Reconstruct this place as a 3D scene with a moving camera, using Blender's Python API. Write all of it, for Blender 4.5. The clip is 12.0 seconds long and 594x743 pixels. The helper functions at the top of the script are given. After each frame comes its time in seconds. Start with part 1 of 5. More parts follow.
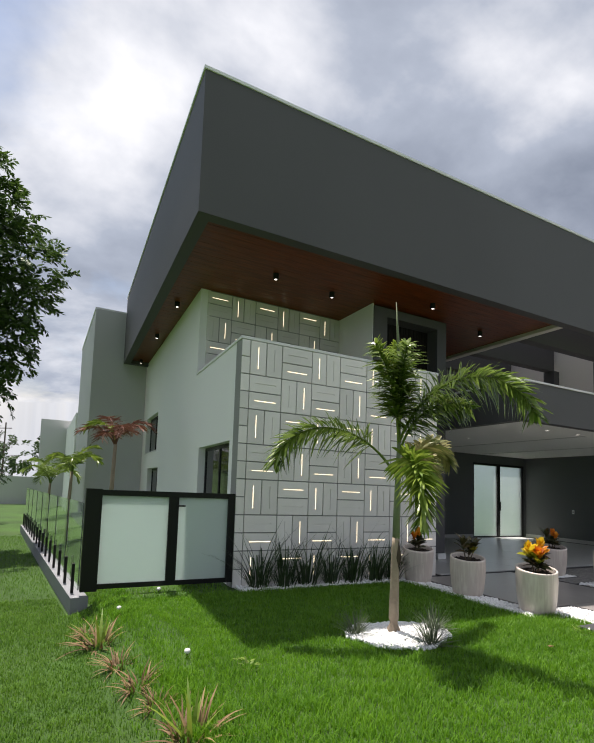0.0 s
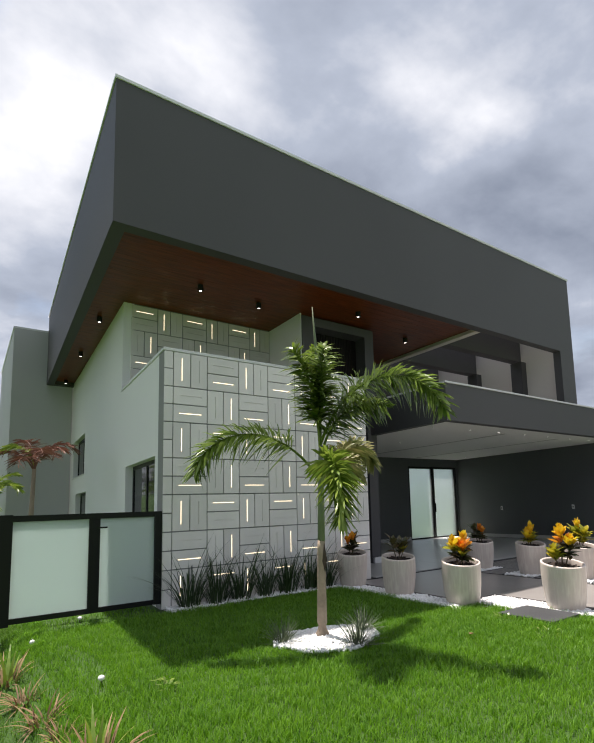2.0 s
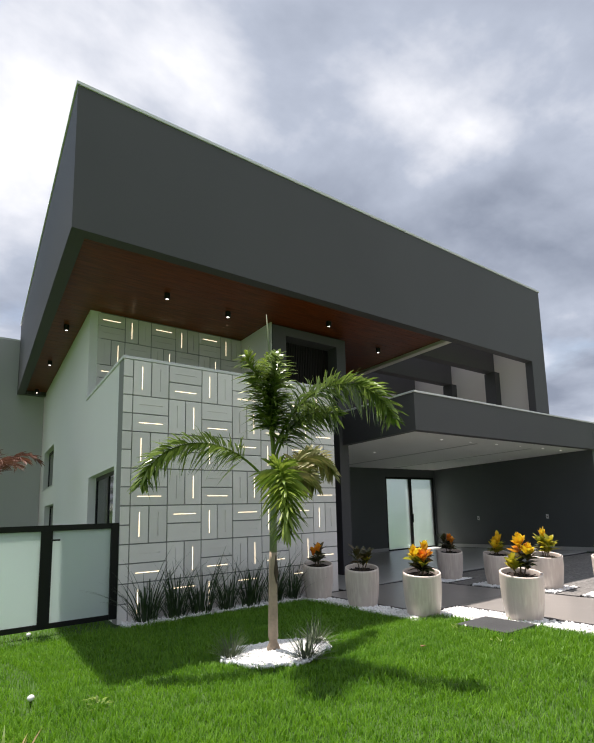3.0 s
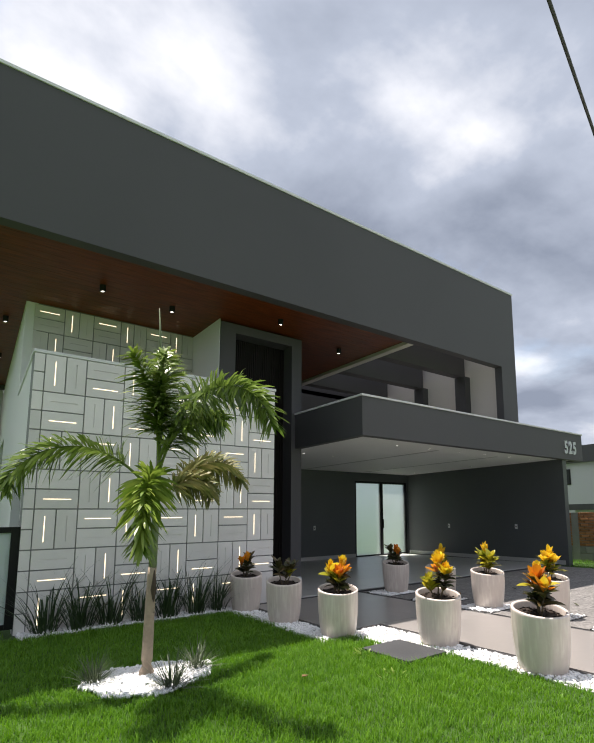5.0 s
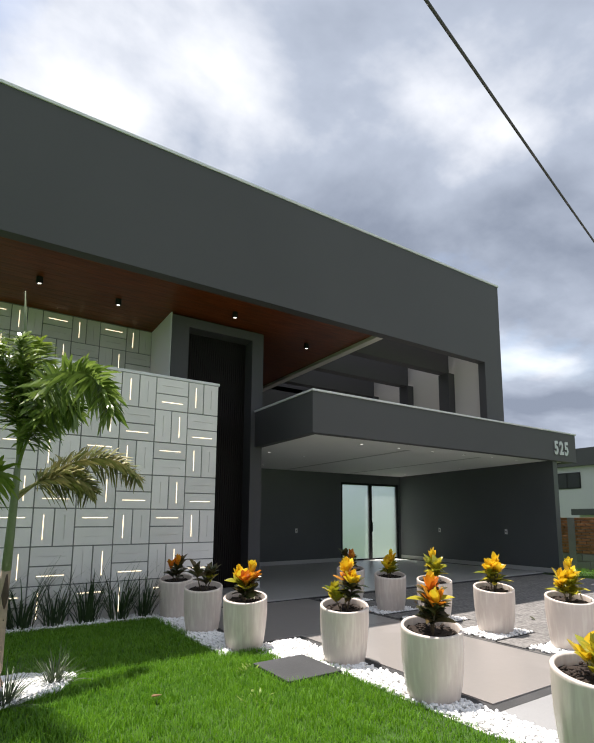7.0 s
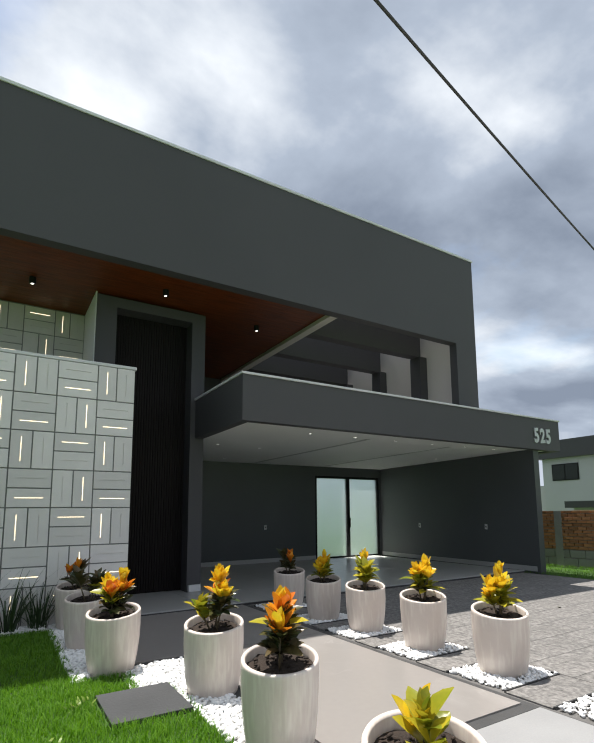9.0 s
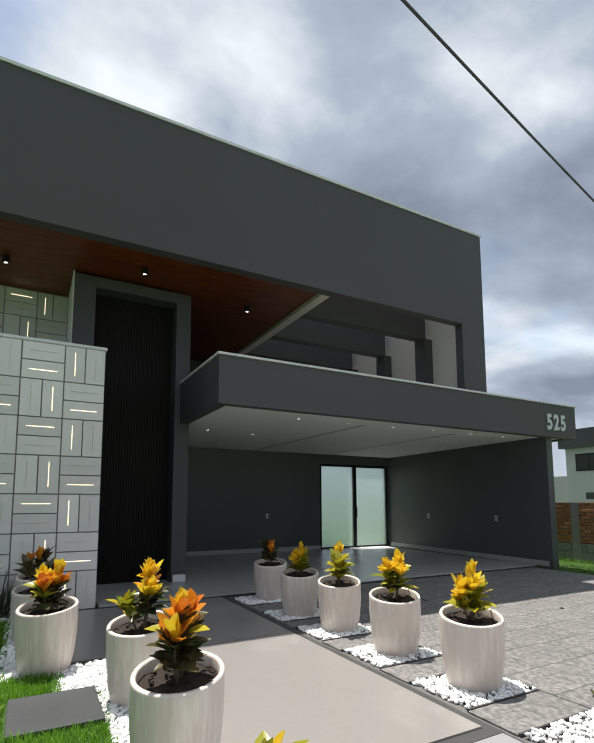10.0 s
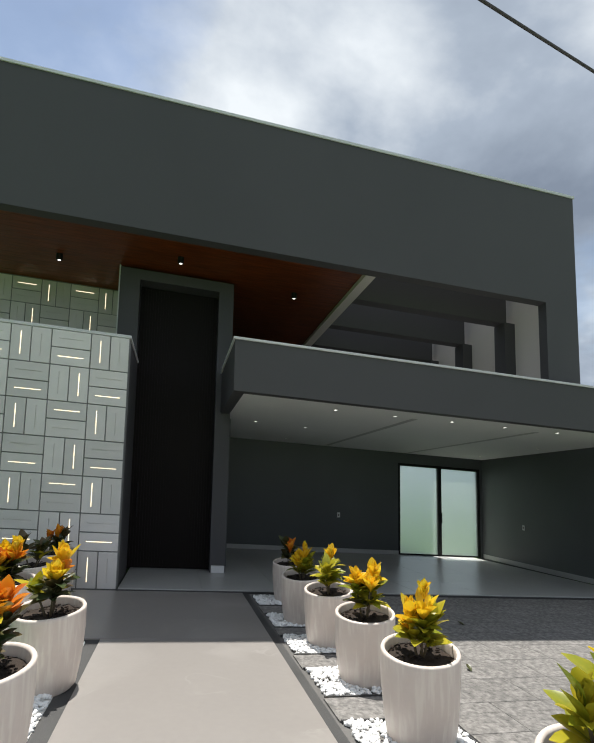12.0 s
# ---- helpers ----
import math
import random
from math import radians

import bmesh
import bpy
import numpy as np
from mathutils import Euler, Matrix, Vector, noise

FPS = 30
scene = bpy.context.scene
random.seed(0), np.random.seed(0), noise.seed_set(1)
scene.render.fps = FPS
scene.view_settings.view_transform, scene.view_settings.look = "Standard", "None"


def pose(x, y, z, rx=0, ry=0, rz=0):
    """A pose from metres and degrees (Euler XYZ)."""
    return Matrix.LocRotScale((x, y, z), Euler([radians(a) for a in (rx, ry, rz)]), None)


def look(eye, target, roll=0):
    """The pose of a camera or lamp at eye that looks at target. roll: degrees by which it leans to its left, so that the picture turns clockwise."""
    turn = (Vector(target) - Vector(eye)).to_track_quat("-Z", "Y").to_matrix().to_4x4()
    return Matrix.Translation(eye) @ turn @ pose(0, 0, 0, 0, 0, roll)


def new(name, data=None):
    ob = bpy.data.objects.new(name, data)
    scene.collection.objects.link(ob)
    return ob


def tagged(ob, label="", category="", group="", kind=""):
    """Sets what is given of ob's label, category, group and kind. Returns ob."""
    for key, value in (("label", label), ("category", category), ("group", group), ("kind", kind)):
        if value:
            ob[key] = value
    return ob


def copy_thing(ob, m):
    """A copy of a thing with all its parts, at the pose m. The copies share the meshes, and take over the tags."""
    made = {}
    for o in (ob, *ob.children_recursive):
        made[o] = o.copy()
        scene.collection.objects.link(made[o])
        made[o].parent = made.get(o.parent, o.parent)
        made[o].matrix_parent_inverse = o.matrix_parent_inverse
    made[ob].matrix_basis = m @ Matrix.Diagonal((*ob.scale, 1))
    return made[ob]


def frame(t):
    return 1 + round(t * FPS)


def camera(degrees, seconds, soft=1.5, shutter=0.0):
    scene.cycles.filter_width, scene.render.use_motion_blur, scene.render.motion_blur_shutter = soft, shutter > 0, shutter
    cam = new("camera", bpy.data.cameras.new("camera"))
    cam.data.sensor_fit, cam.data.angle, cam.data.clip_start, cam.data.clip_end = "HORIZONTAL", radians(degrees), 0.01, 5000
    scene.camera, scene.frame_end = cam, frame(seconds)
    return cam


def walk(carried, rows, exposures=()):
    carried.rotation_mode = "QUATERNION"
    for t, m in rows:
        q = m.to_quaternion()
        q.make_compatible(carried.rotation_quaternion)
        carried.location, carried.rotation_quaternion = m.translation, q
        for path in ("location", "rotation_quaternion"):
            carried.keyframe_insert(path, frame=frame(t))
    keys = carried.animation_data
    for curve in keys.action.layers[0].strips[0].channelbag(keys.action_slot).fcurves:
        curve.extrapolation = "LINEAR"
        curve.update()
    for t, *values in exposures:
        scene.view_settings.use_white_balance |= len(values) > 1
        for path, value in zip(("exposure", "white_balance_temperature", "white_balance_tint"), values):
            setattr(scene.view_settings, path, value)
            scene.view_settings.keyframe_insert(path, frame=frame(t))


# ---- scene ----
cam = camera(63.64, 12.0)


def view_shear(x, y):
    """Shears every level down away from the street to fit the camera's view."""
    return -(0.08 * x + 0.139 * y)


# seconds, x, y, height over the lot, yaw, pitch, roll
ROWS = [
    (0.0, -0.185, -0.023, 1.381, -27.57, 4.79, 1.89),
    (0.5, -0.150, -0.009, 1.357, -29.58, 4.94, 1.17),
    (1.0, -0.116, -0.022, 1.331, -31.37, 5.30, 0.35),
    (1.5, -0.061, -0.064, 1.306, -33.04, 5.89, -0.55),
    (2.0, 0.037, -0.125, 1.283, -34.51, 6.72, -1.17),
    (2.5, 0.172, -0.205, 1.263, -35.57, 7.39, -1.53),
    (3.0, 0.361, -0.283, 1.260, -36.06, 7.96, -1.25),
    (5.0, 1.449, -0.584, 1.372, -35.90, 7.83, 0.29),
    (5.5, 1.786, -0.670, 1.385, -34.95, 7.70, 0.24),
    (6.0, 2.140, -0.771, 1.386, -33.68, 7.84, 0.52),
    (6.5, 2.489, -0.879, 1.376, -33.12, 8.03, 0.69),
    (7.0, 2.826, -0.969, 1.360, -32.96, 8.05, 0.47),
    (7.5, 3.182, -1.006, 1.356, -32.87, 8.15, -0.04),
    (9.5, 4.816, -0.850, 1.405, -30.44, 6.83, -0.38),
    (10.0, 5.233, -0.804, 1.404, -28.60, 6.16, -0.19),
    (10.5, 5.656, -0.774, 1.380, -27.43, 5.84, 0.22),
    (11.0, 6.063, -0.767, 1.369, -24.82, 5.63, 0.47),
    (11.5, 6.457, -0.780, 1.384, -20.15, 5.87, 1.15),
    (12.0, 6.835, -0.826, 1.403, -13.61, 6.00, 1.08),
]


def eye_pose(x, y, h, yaw, pitch, roll):
    eye = Vector((x, y, h + view_shear(x, y)))
    a, p = radians(yaw), radians(pitch)
    return look(eye, eye + Vector((-math.sin(a) * math.cos(p), math.cos(a) * math.cos(p), math.sin(p))), roll)


walk(cam, [(t, eye_pose(x, y, h, yaw, pitch, roll)) for t, x, y, h, yaw, pitch, roll in ROWS],
     exposures=[(0.0, 0.70, 6600, 15), (5.0, 0.90, 6600, 15), (7.5, 0.88, 6500, 13), (9.5, 0.70, 6400, 10), (12.0, 0.62, 6400, 9)])

# ---- sky and sun ----
SUN_TO = Vector((0.0, 2.45, 7.05)).normalized()
world = bpy.data.worlds.new("sky")
scene.world = world
world.use_nodes = True


def link(tree, a, b):
    tree.links.new(a, b)


def build_sky():
    t = world.node_tree
    t.nodes.clear()
    n = t.nodes.new
    out, bg = n("ShaderNodeOutputWorld"), n("ShaderNodeBackground")
    sky = n("ShaderNodeTexSky")
    sky.sky_type = "NISHITA"
    sky.sun_disc = False
    sky.sun_elevation = math.asin(SUN_TO.z)
    sky.sun_rotation = math.atan2(SUN_TO.x, SUN_TO.y)
    sky.air_density, sky.dust_density = 1.0, 0.4
    co, sep = n("ShaderNodeTexCoord"), n("ShaderNodeSeparateXYZ")
    link(t, co.outputs["Generated"], sep.inputs[0])
    up = n("ShaderNodeMath")
    up.operation = "MAXIMUM"
    up.inputs[1].default_value = 0.0
    link(t, sep.outputs["Z"], up.inputs[0])
    deep = n("ShaderNodeMath")
    deep.operation = "ADD"
    deep.inputs[1].default_value = 0.38
    link(t, up.outputs[0], deep.inputs[0])
    comb = n("ShaderNodeCombineXYZ")
    for axis in "XY":
        d = n("ShaderNodeMath")
        d.operation = "DIVIDE"
        link(t, sep.outputs[axis], d.inputs[0])
        link(t, deep.outputs[0], d.inputs[1])
        link(t, d.outputs[0], comb.inputs[axis])
    # broad banks of cloud, and their fine torn edges
    banks = n("ShaderNodeTexNoise")
    banks.inputs["Scale"].default_value = 0.95
    banks.inputs["Detail"].default_value = 9.0
    banks.inputs["Roughness"].default_value = 0.6
    banks.inputs["Distortion"].default_value = 0.15
    shift = n("ShaderNodeVectorMath")
    shift.operation = "ADD"
    shift.inputs[1].default_value = (3.1, 1.4, 0.0)
    link(t, comb.outputs[0], shift.inputs[0])
    link(t, shift.outputs[0], banks.inputs["Vector"])
    cover = n("ShaderNodeValToRGB")
    cover.color_ramp.elements[0].position, cover.color_ramp.elements[1].position = 0.30, 0.45
    def lobe(way, inner, outer, amount):
        """A soft round region of the sky about a direction, amount at its middle."""
        dot, span = n("ShaderNodeVectorMath"), n("ShaderNodeMapRange")
        dot.operation = "DOT_PRODUCT"
        dot.inputs[1].default_value = Vector(way).normalized()
        link(t, co.outputs["Generated"], dot.inputs[0])
        span.interpolation_type = "SMOOTHSTEP"
        span.inputs["From Min"].default_value, span.inputs["From Max"].default_value = math.cos(radians(outer)), math.cos(radians(inner))
        span.inputs["To Min"].default_value, span.inputs["To Max"].default_value = 0.0, amount
        link(t, dot.outputs["Value"], span.inputs["Value"])
        return span.outputs[0]

    def total(first, *rest):
        for other in rest:
            s = n("ShaderNodeMath")
            link(t, first, s.inputs[0])
            link(t, other, s.inputs[1])
            first = s.outputs[0]
        return first

    cover.color_ramp.elements[0].color = (0.45, 0.45, 0.45, 1)
    link(t, total(banks.outputs["Fac"], lobe((-0.34, 0.76, 0.56), 4, 27, -0.2)), cover.inputs[0])
    body = n("ShaderNodeTexNoise")
    body.inputs["Scale"].default_value = 1.45
    body.inputs["Detail"].default_value = 7.0
    body.inputs["Roughness"].default_value = 0.53
    body.inputs["Distortion"].default_value = 0.15
    link(t, comb.outputs[0], body.inputs["Vector"])
    tone = n("ShaderNodeValToRGB")
    e = tone.color_ramp.elements
    e[0].position, e[0].color = 0.34, (1.6, 1.9, 2.4, 1)
    e[1].position, e[1].color = 0.64, (6.0, 6.25, 6.45, 1)
    mid = e.new(0.49)
    mid.color = (2.8, 3.2, 3.8, 1)
    link(t, total(body.outputs["Fac"], lobe((0.10, 0.77, 0.62), 2, 24, 0.055), lobe((0.86, 0.45, 0.26), 4, 26, -0.045), lobe((0.52, 0.62, 0.56), 3, 18, -0.02)), tone.inputs[0])
    mix = n("ShaderNodeMix")
    mix.data_type = "RGBA"
    link(t, cover.outputs[0], mix.inputs[0])
    link(t, sky.outputs[0], mix.inputs[6])
    link(t, tone.outputs[0], mix.inputs[7])
    link(t, mix.outputs[2], bg.inputs[0])
    bg.inputs[1].default_value = 0.1
    link(t, bg.outputs[0], out.inputs[0])


build_sky()
sun = new("sun", bpy.data.lights.new("sun", "SUN"))
sun.data.energy, sun.data.angle, sun.data.color = 4.2, radians(0.6), (1.0, 0.95, 0.87)
sun.matrix_world = look((0, 0, 30), Vector((0, 0, 30)) - SUN_TO)

# ---- materials ----


def material(name, color, rough=0.6, metal=0.0, spread=0.12, scale=6.0, bump=0.1, bump_scale=60.0, each=0.0, spec=0.5,
             stain=(0, 0, 0), stain_amount=0.0, stain_scale=1.2):
    """A painted or mineral surface: base colour, varied at two scales, with fine relief."""
    m = bpy.data.materials.new(name)
    m.use_nodes = True
    t = m.node_tree
    n = t.nodes.new
    p = t.nodes["Principled BSDF"]
    p.inputs["Roughness"].default_value, p.inputs["Metallic"].default_value = rough, metal
    p.inputs["Specular IOR Level"].default_value = spec
    co = n("ShaderNodeTexCoord")
    wide, fine = n("ShaderNodeTexNoise"), n("ShaderNodeTexNoise")
    for node, s, d in ((wide, scale * 0.25, 5.0), (fine, bump_scale, 4.0)):
        node.inputs["Scale"].default_value, node.inputs["Detail"].default_value = s, d
        link(t, co.outputs["Object"], node.inputs["Vector"])
    add = n("ShaderNodeMath")
    add.operation = "MULTIPLY_ADD"
    add.inputs[1].default_value = 0.45
    link(t, fine.outputs["Fac"], add.inputs[0])
    link(t, wide.outputs["Fac"], add.inputs[2])
    span = n("ShaderNodeMapRange")
    span.inputs["From Min"].default_value, span.inputs["From Max"].default_value = 0.4, 1.05
    span.inputs["To Min"].default_value, span.inputs["To Max"].default_value = 1 - spread, 1 + spread
    link(t, add.outputs[0], span.inputs["Value"])
    last = span.outputs[0]
    if each:
        info, vary = n("ShaderNodeObjectInfo"), n("ShaderNodeMapRange")
        vary.inputs["To Min"].default_value, vary.inputs["To Max"].default_value = 1 - each, 1 + each
        link(t, info.outputs["Random"], vary.inputs["Value"])
        times = n("ShaderNodeMath")
        times.operation = "MULTIPLY"
        link(t, last, times.inputs[0])
        link(t, vary.outputs[0], times.inputs[1])
        last = times.outputs[0]
    scaled = n("ShaderNodeVectorMath")
    scaled.operation = "SCALE"
    scaled.inputs[0].default_value = color
    link(t, last, scaled.inputs["Scale"])
    result = scaled.outputs[0]
    if stain_amount:
        spots, ramp, blend = n("ShaderNodeTexNoise"), n("ShaderNodeValToRGB"), n("ShaderNodeMix")
        spots.inputs["Scale"].default_value, spots.inputs["Detail"].default_value = stain_scale, 6.0
        spots.inputs["Distortion"].default_value = 0.8
        link(t, co.outputs["Object"], spots.inputs["Vector"])
        ramp.color_ramp.elements[0].position, ramp.color_ramp.elements[1].position = 0.5, 0.72
        ramp.color_ramp.elements[1].color = (stain_amount,) * 3 + (1,)
        link(t, spots.outputs["Fac"], ramp.inputs[0])
        blend.data_type = "RGBA"
        link(t, ramp.outputs[0], blend.inputs[0])
        link(t, result, blend.inputs[6])
        blend.inputs[7].default_value = (*stain, 1)
        result = blend.outputs[2]
    link(t, result, p.inputs["Base Color"])
    if bump:
        b = n("ShaderNodeBump")
        b.inputs["Strength"].default_value, b.inputs["Distance"].default_value = bump, 0.01
        link(t, fine.outputs["Fac"], b.inputs["Height"])
        link(t, b.outputs[0], p.inputs["Normal"])
    return m


def leaf_material(name, base, tip, rough=0.4, through_light=0.25, each=0.25, grain=30.0):
    """Leaves: two colours mixed by noise and from leaf to leaf, a little light through the blade."""
    m = bpy.data.materials.new(name)
    m.use_nodes = True
    t = m.node_tree
    n = t.nodes.new
    p = t.nodes["Principled BSDF"]
    out = t.nodes["Material Output"]
    p.inputs["Roughness"].default_value = rough
    co, noi = n("ShaderNodeTexCoord"), n("ShaderNodeTexNoise")
    noi.inputs["Scale"].default_value = grain
    link(t, co.outputs["Object"], noi.inputs["Vector"])
    geo, info = n("ShaderNodeNewGeometry"), n("ShaderNodeObjectInfo")
    add, frac = n("ShaderNodeMath"), n("ShaderNodeMath")
    add.operation, frac.operation = "ADD", "FRACT"
    link(t, geo.outputs["Random Per Island"], add.inputs[0])
    link(t, info.outputs["Random"], add.inputs[1])
    link(t, add.outputs[0], frac.inputs[0])
    fac = n("ShaderNodeMath")
    fac.operation = "MULTIPLY_ADD"
    fac.inputs[1].default_value = 0.7
    link(t, noi.outputs["Fac"], fac.inputs[0])
    half = n("ShaderNodeMath")
    half.operation = "MULTIPLY_ADD"
    half.inputs[1].default_value, half.inputs[2].default_value = 0.8, -0.25
    link(t, frac.outputs[0], half.inputs[0])
    link(t, half.outputs[0], fac.inputs[2])
    mix = n("ShaderNodeMix")
    mix.data_type = "RGBA"
    mix.clamp_factor = True
    mix.inputs[6].default_value, mix.inputs[7].default_value = (*base, 1), (*tip, 1)
    link(t, fac.outputs[0], mix.inputs[0])
    link(t, mix.outputs[2], p.inputs["Base Color"])
    tr, both = n("ShaderNodeBsdfTranslucent"), n("ShaderNodeMixShader")
    link(t, mix.outputs[2], tr.inputs["Color"])
    both.inputs[0].default_value = through_light
    link(t, p.outputs[0], both.inputs[1])
    link(t, tr.outputs[0], both.inputs[2])
    link(t, both.outputs[0], out.inputs[0])
    return m


def glass_material(name, color, rough, weight=1.0, ior=1.45):
    m = bpy.data.materials.new(name)
    m.use_nodes = True
    p = m.node_tree.nodes["Principled BSDF"]
    p.inputs["Base Color"].default_value = (*color, 1)
    p.inputs["Roughness"].default_value = rough
    p.inputs["Transmission Weight"].default_value = weight
    p.inputs["IOR"].default_value = ior
    return m


def lamp_material(name, color, strength):
    m = bpy.data.materials.new(name)
    m.use_nodes = True
    p = m.node_tree.nodes["Principled BSDF"]
    p.inputs["Emission Color"].default_value = (*color, 1)
    p.inputs["Emission Strength"].default_value = strength
    return m


def wood_material():
    """Reddish-brown boards that run along x, with grain and joints."""
    m = bpy.data.materials.new("soffit wood")
    m.use_nodes = True
    t = m.node_tree
    n = t.nodes.new
    p = t.nodes["Principled BSDF"]
    co, mp, noi = n("ShaderNodeTexCoord"), n("ShaderNodeMapping"), n("ShaderNodeTexNoise")
    mp.inputs["Scale"].default_value = (0.6, 14, 14)
    noi.inputs["Scale"].default_value, noi.inputs["Detail"].default_value = 2.0, 8
    link(t, co.outputs["Object"], mp.inputs[0])
    link(t, mp.outputs[0], noi.inputs["Vector"])
    info, add = n("ShaderNodeObjectInfo"), n("ShaderNodeMath")
    add.operation = "MULTIPLY_ADD"
    add.inputs[1].default_value = 0.35
    link(t, info.outputs["Random"], add.inputs[0])
    link(t, noi.outputs["Fac"], add.inputs[2])
    ramp = n("ShaderNodeValToRGB")
    e = ramp.color_ramp.elements
    e[0].position, e[0].color = 0.35, (0.055, 0.0125, 0.004, 1)
    e[1].position, e[1].color = 0.95, (0.24, 0.060, 0.014, 1)
    link(t, add.outputs[0], ramp.inputs[0])
    link(t, ramp.outputs[0], p.inputs["Base Color"])
    p.inputs["Roughness"].default_value = 0.34
    p.inputs["Specular IOR Level"].default_value = 0.25
    return m


def marble_material(name, color, vein, rough):
    """Large polished porcelain with a few pale soft veins."""
    m = material(name, color, rough=rough, spread=0.08, scale=2.0, bump=0.01, bump_scale=20, each=0.03,
                 stain=vein, stain_amount=0.35, stain_scale=0.9)
    t = m.node_tree
    n = t.nodes.new
    p = t.nodes["Principled BSDF"]
    before = p.inputs["Base Color"].links[0].from_socket
    co, noi, off, size = n("ShaderNodeTexCoord"), n("ShaderNodeTexNoise"), n("ShaderNodeMath"), n("ShaderNodeMath")
    noi.inputs["Scale"].default_value, noi.inputs["Detail"].default_value, noi.inputs["Distortion"].default_value = 0.9, 5.0, 1.2
    link(t, co.outputs["Object"], noi.inputs["Vector"])
    off.operation, size.operation = "SUBTRACT", "ABSOLUTE"
    off.inputs[1].default_value = 0.56
    link(t, noi.outputs["Fac"], off.inputs[0])
    link(t, off.outputs[0], size.inputs[0])
    thin = n("ShaderNodeMapRange")
    thin.inputs["From Min"].default_value, thin.inputs["From Max"].default_value = 0.0, 0.012
    thin.inputs["To Min"].default_value, thin.inputs["To Max"].default_value = 1.0, 0.0
    link(t, size.outputs[0], thin.inputs["Value"])
    gaps, cut = n("ShaderNodeTexNoise"), n("ShaderNodeMapRange")
    gaps.inputs["Scale"].default_value = 2.3
    link(t, co.outputs["Object"], gaps.inputs["Vector"])
    cut.inputs["From Min"].default_value, cut.inputs["From Max"].default_value, cut.inputs["To Max"].default_value = 0.5, 0.68, 0.12
    link(t, gaps.outputs["Fac"], cut.inputs["Value"])
    both = n("ShaderNodeMath")
    both.operation = "MULTIPLY"
    link(t, thin.outputs[0], both.inputs[0])
    link(t, cut.outputs[0], both.inputs[1])
    blend = n("ShaderNodeMix")
    blend.data_type = "RGBA"
    link(t, both.outputs[0], blend.inputs[0])
    link(t, before, blend.inputs[6])
    blend.inputs[7].default_value = (0.78, 0.77, 0.75, 1)
    link(t, blend.outputs[2], p.inputs["Base Color"])
    return m


M_DARK = material("dark grey render", (0.078, 0.076, 0.080), rough=0.62, spread=0.1, scale=1.6, bump=0.12, bump_scale=180)
M_DARKER = material("carport render", (0.088, 0.096, 0.097), rough=0.42, spread=0.16, scale=2.0, bump=0.08, bump_scale=120)
M_WHITE = material("white wall paint", (0.86, 0.86, 0.85), rough=0.75, spread=0.03, scale=1.5, bump=0.1, bump_scale=200)
M_GREYWALL = material("grey wall paint", (0.52, 0.52, 0.52), rough=0.75, spread=0.05, scale=1.5, bump=0.1, bump_scale=200)
M_CEIL = material("white ceiling paint", (0.86, 0.86, 0.84), rough=0.7, spread=0.02, bump=0.03)
M_SLOTSHADE = material("grey ceiling slot shade", (0.52, 0.52, 0.50), rough=0.7, spread=0.08, bump=0.03)
M_INFILL = material("warm grey wall paint", (0.68, 0.635, 0.59), rough=0.75, spread=0.04, scale=1.5, bump=0.1, bump_scale=200)
M_COPING = material("white stone coping", (0.72, 0.72, 0.72), rough=0.45, spread=0.06, bump=0.03)
M_FLASH = material("painted flashing", (0.80, 0.80, 0.80), rough=0.45, metal=0.0, spread=0.06, bump=0.02)
M_PANEL = material("concrete panel", (0.79, 0.765, 0.735), rough=0.7, spread=0.07, scale=9, bump=0.15, bump_scale=90, each=0.09)
M_JOINT = material("panel backing", (0.27, 0.27, 0.265), rough=0.8, spread=0.08, bump=0.1)
M_GROOVE = material("groove", (0.09, 0.09, 0.09), rough=0.8, spread=0.08, bump=0.05)
M_LED = lamp_material("warm light strip", (1.0, 0.84, 0.55), 0.9)
M_SPOT = lamp_material("spot lens", (1.0, 0.95, 0.86), 3.0)
M_WOOD = wood_material()
M_BLACK = material("black metal", (0.010, 0.010, 0.011), rough=0.45, spec=0.3, spread=0.1, bump=0.02)
M_SLAT = material("dark brown slats", (0.012, 0.009, 0.008), rough=0.6, spec=0.2, spread=0.15, scale=4, bump=0.04)
M_FROST = glass_material("frosted glass", (0.67, 0.76, 0.735), 0.75, 0.35)
M_MATTE = glass_material("matt door glass", (0.86, 0.94, 0.93), 0.42, 0.97)
M_CLEAR = glass_material("clear green glass", (0.88, 0.96, 0.92), 0.02, 0.97, 1.12)
M_PANE = material("dark window glass", (0.02, 0.022, 0.024), rough=0.06, spread=0.05, bump=0.0)
M_TILE = marble_material("taupe porcelain", (0.28, 0.26, 0.245), (0.42, 0.40, 0.38), 0.3)
M_FLOOR = marble_material("grey porcelain", (0.45, 0.45, 0.44), (0.55, 0.55, 0.54), 0.3)
M_FRONT = material("grey concrete slab", (0.27, 0.27, 0.27), rough=0.6, spread=0.14, scale=6, bump=0.15, bump_scale=90, each=0.04)
M_STONE = material("granite paving", (0.185, 0.176, 0.167), rough=0.8, spread=0.75, scale=90, bump=0.65, bump_scale=60, each=0.06,
                   stain=(0.10, 0.097, 0.093), stain_amount=0.8, stain_scale=9)
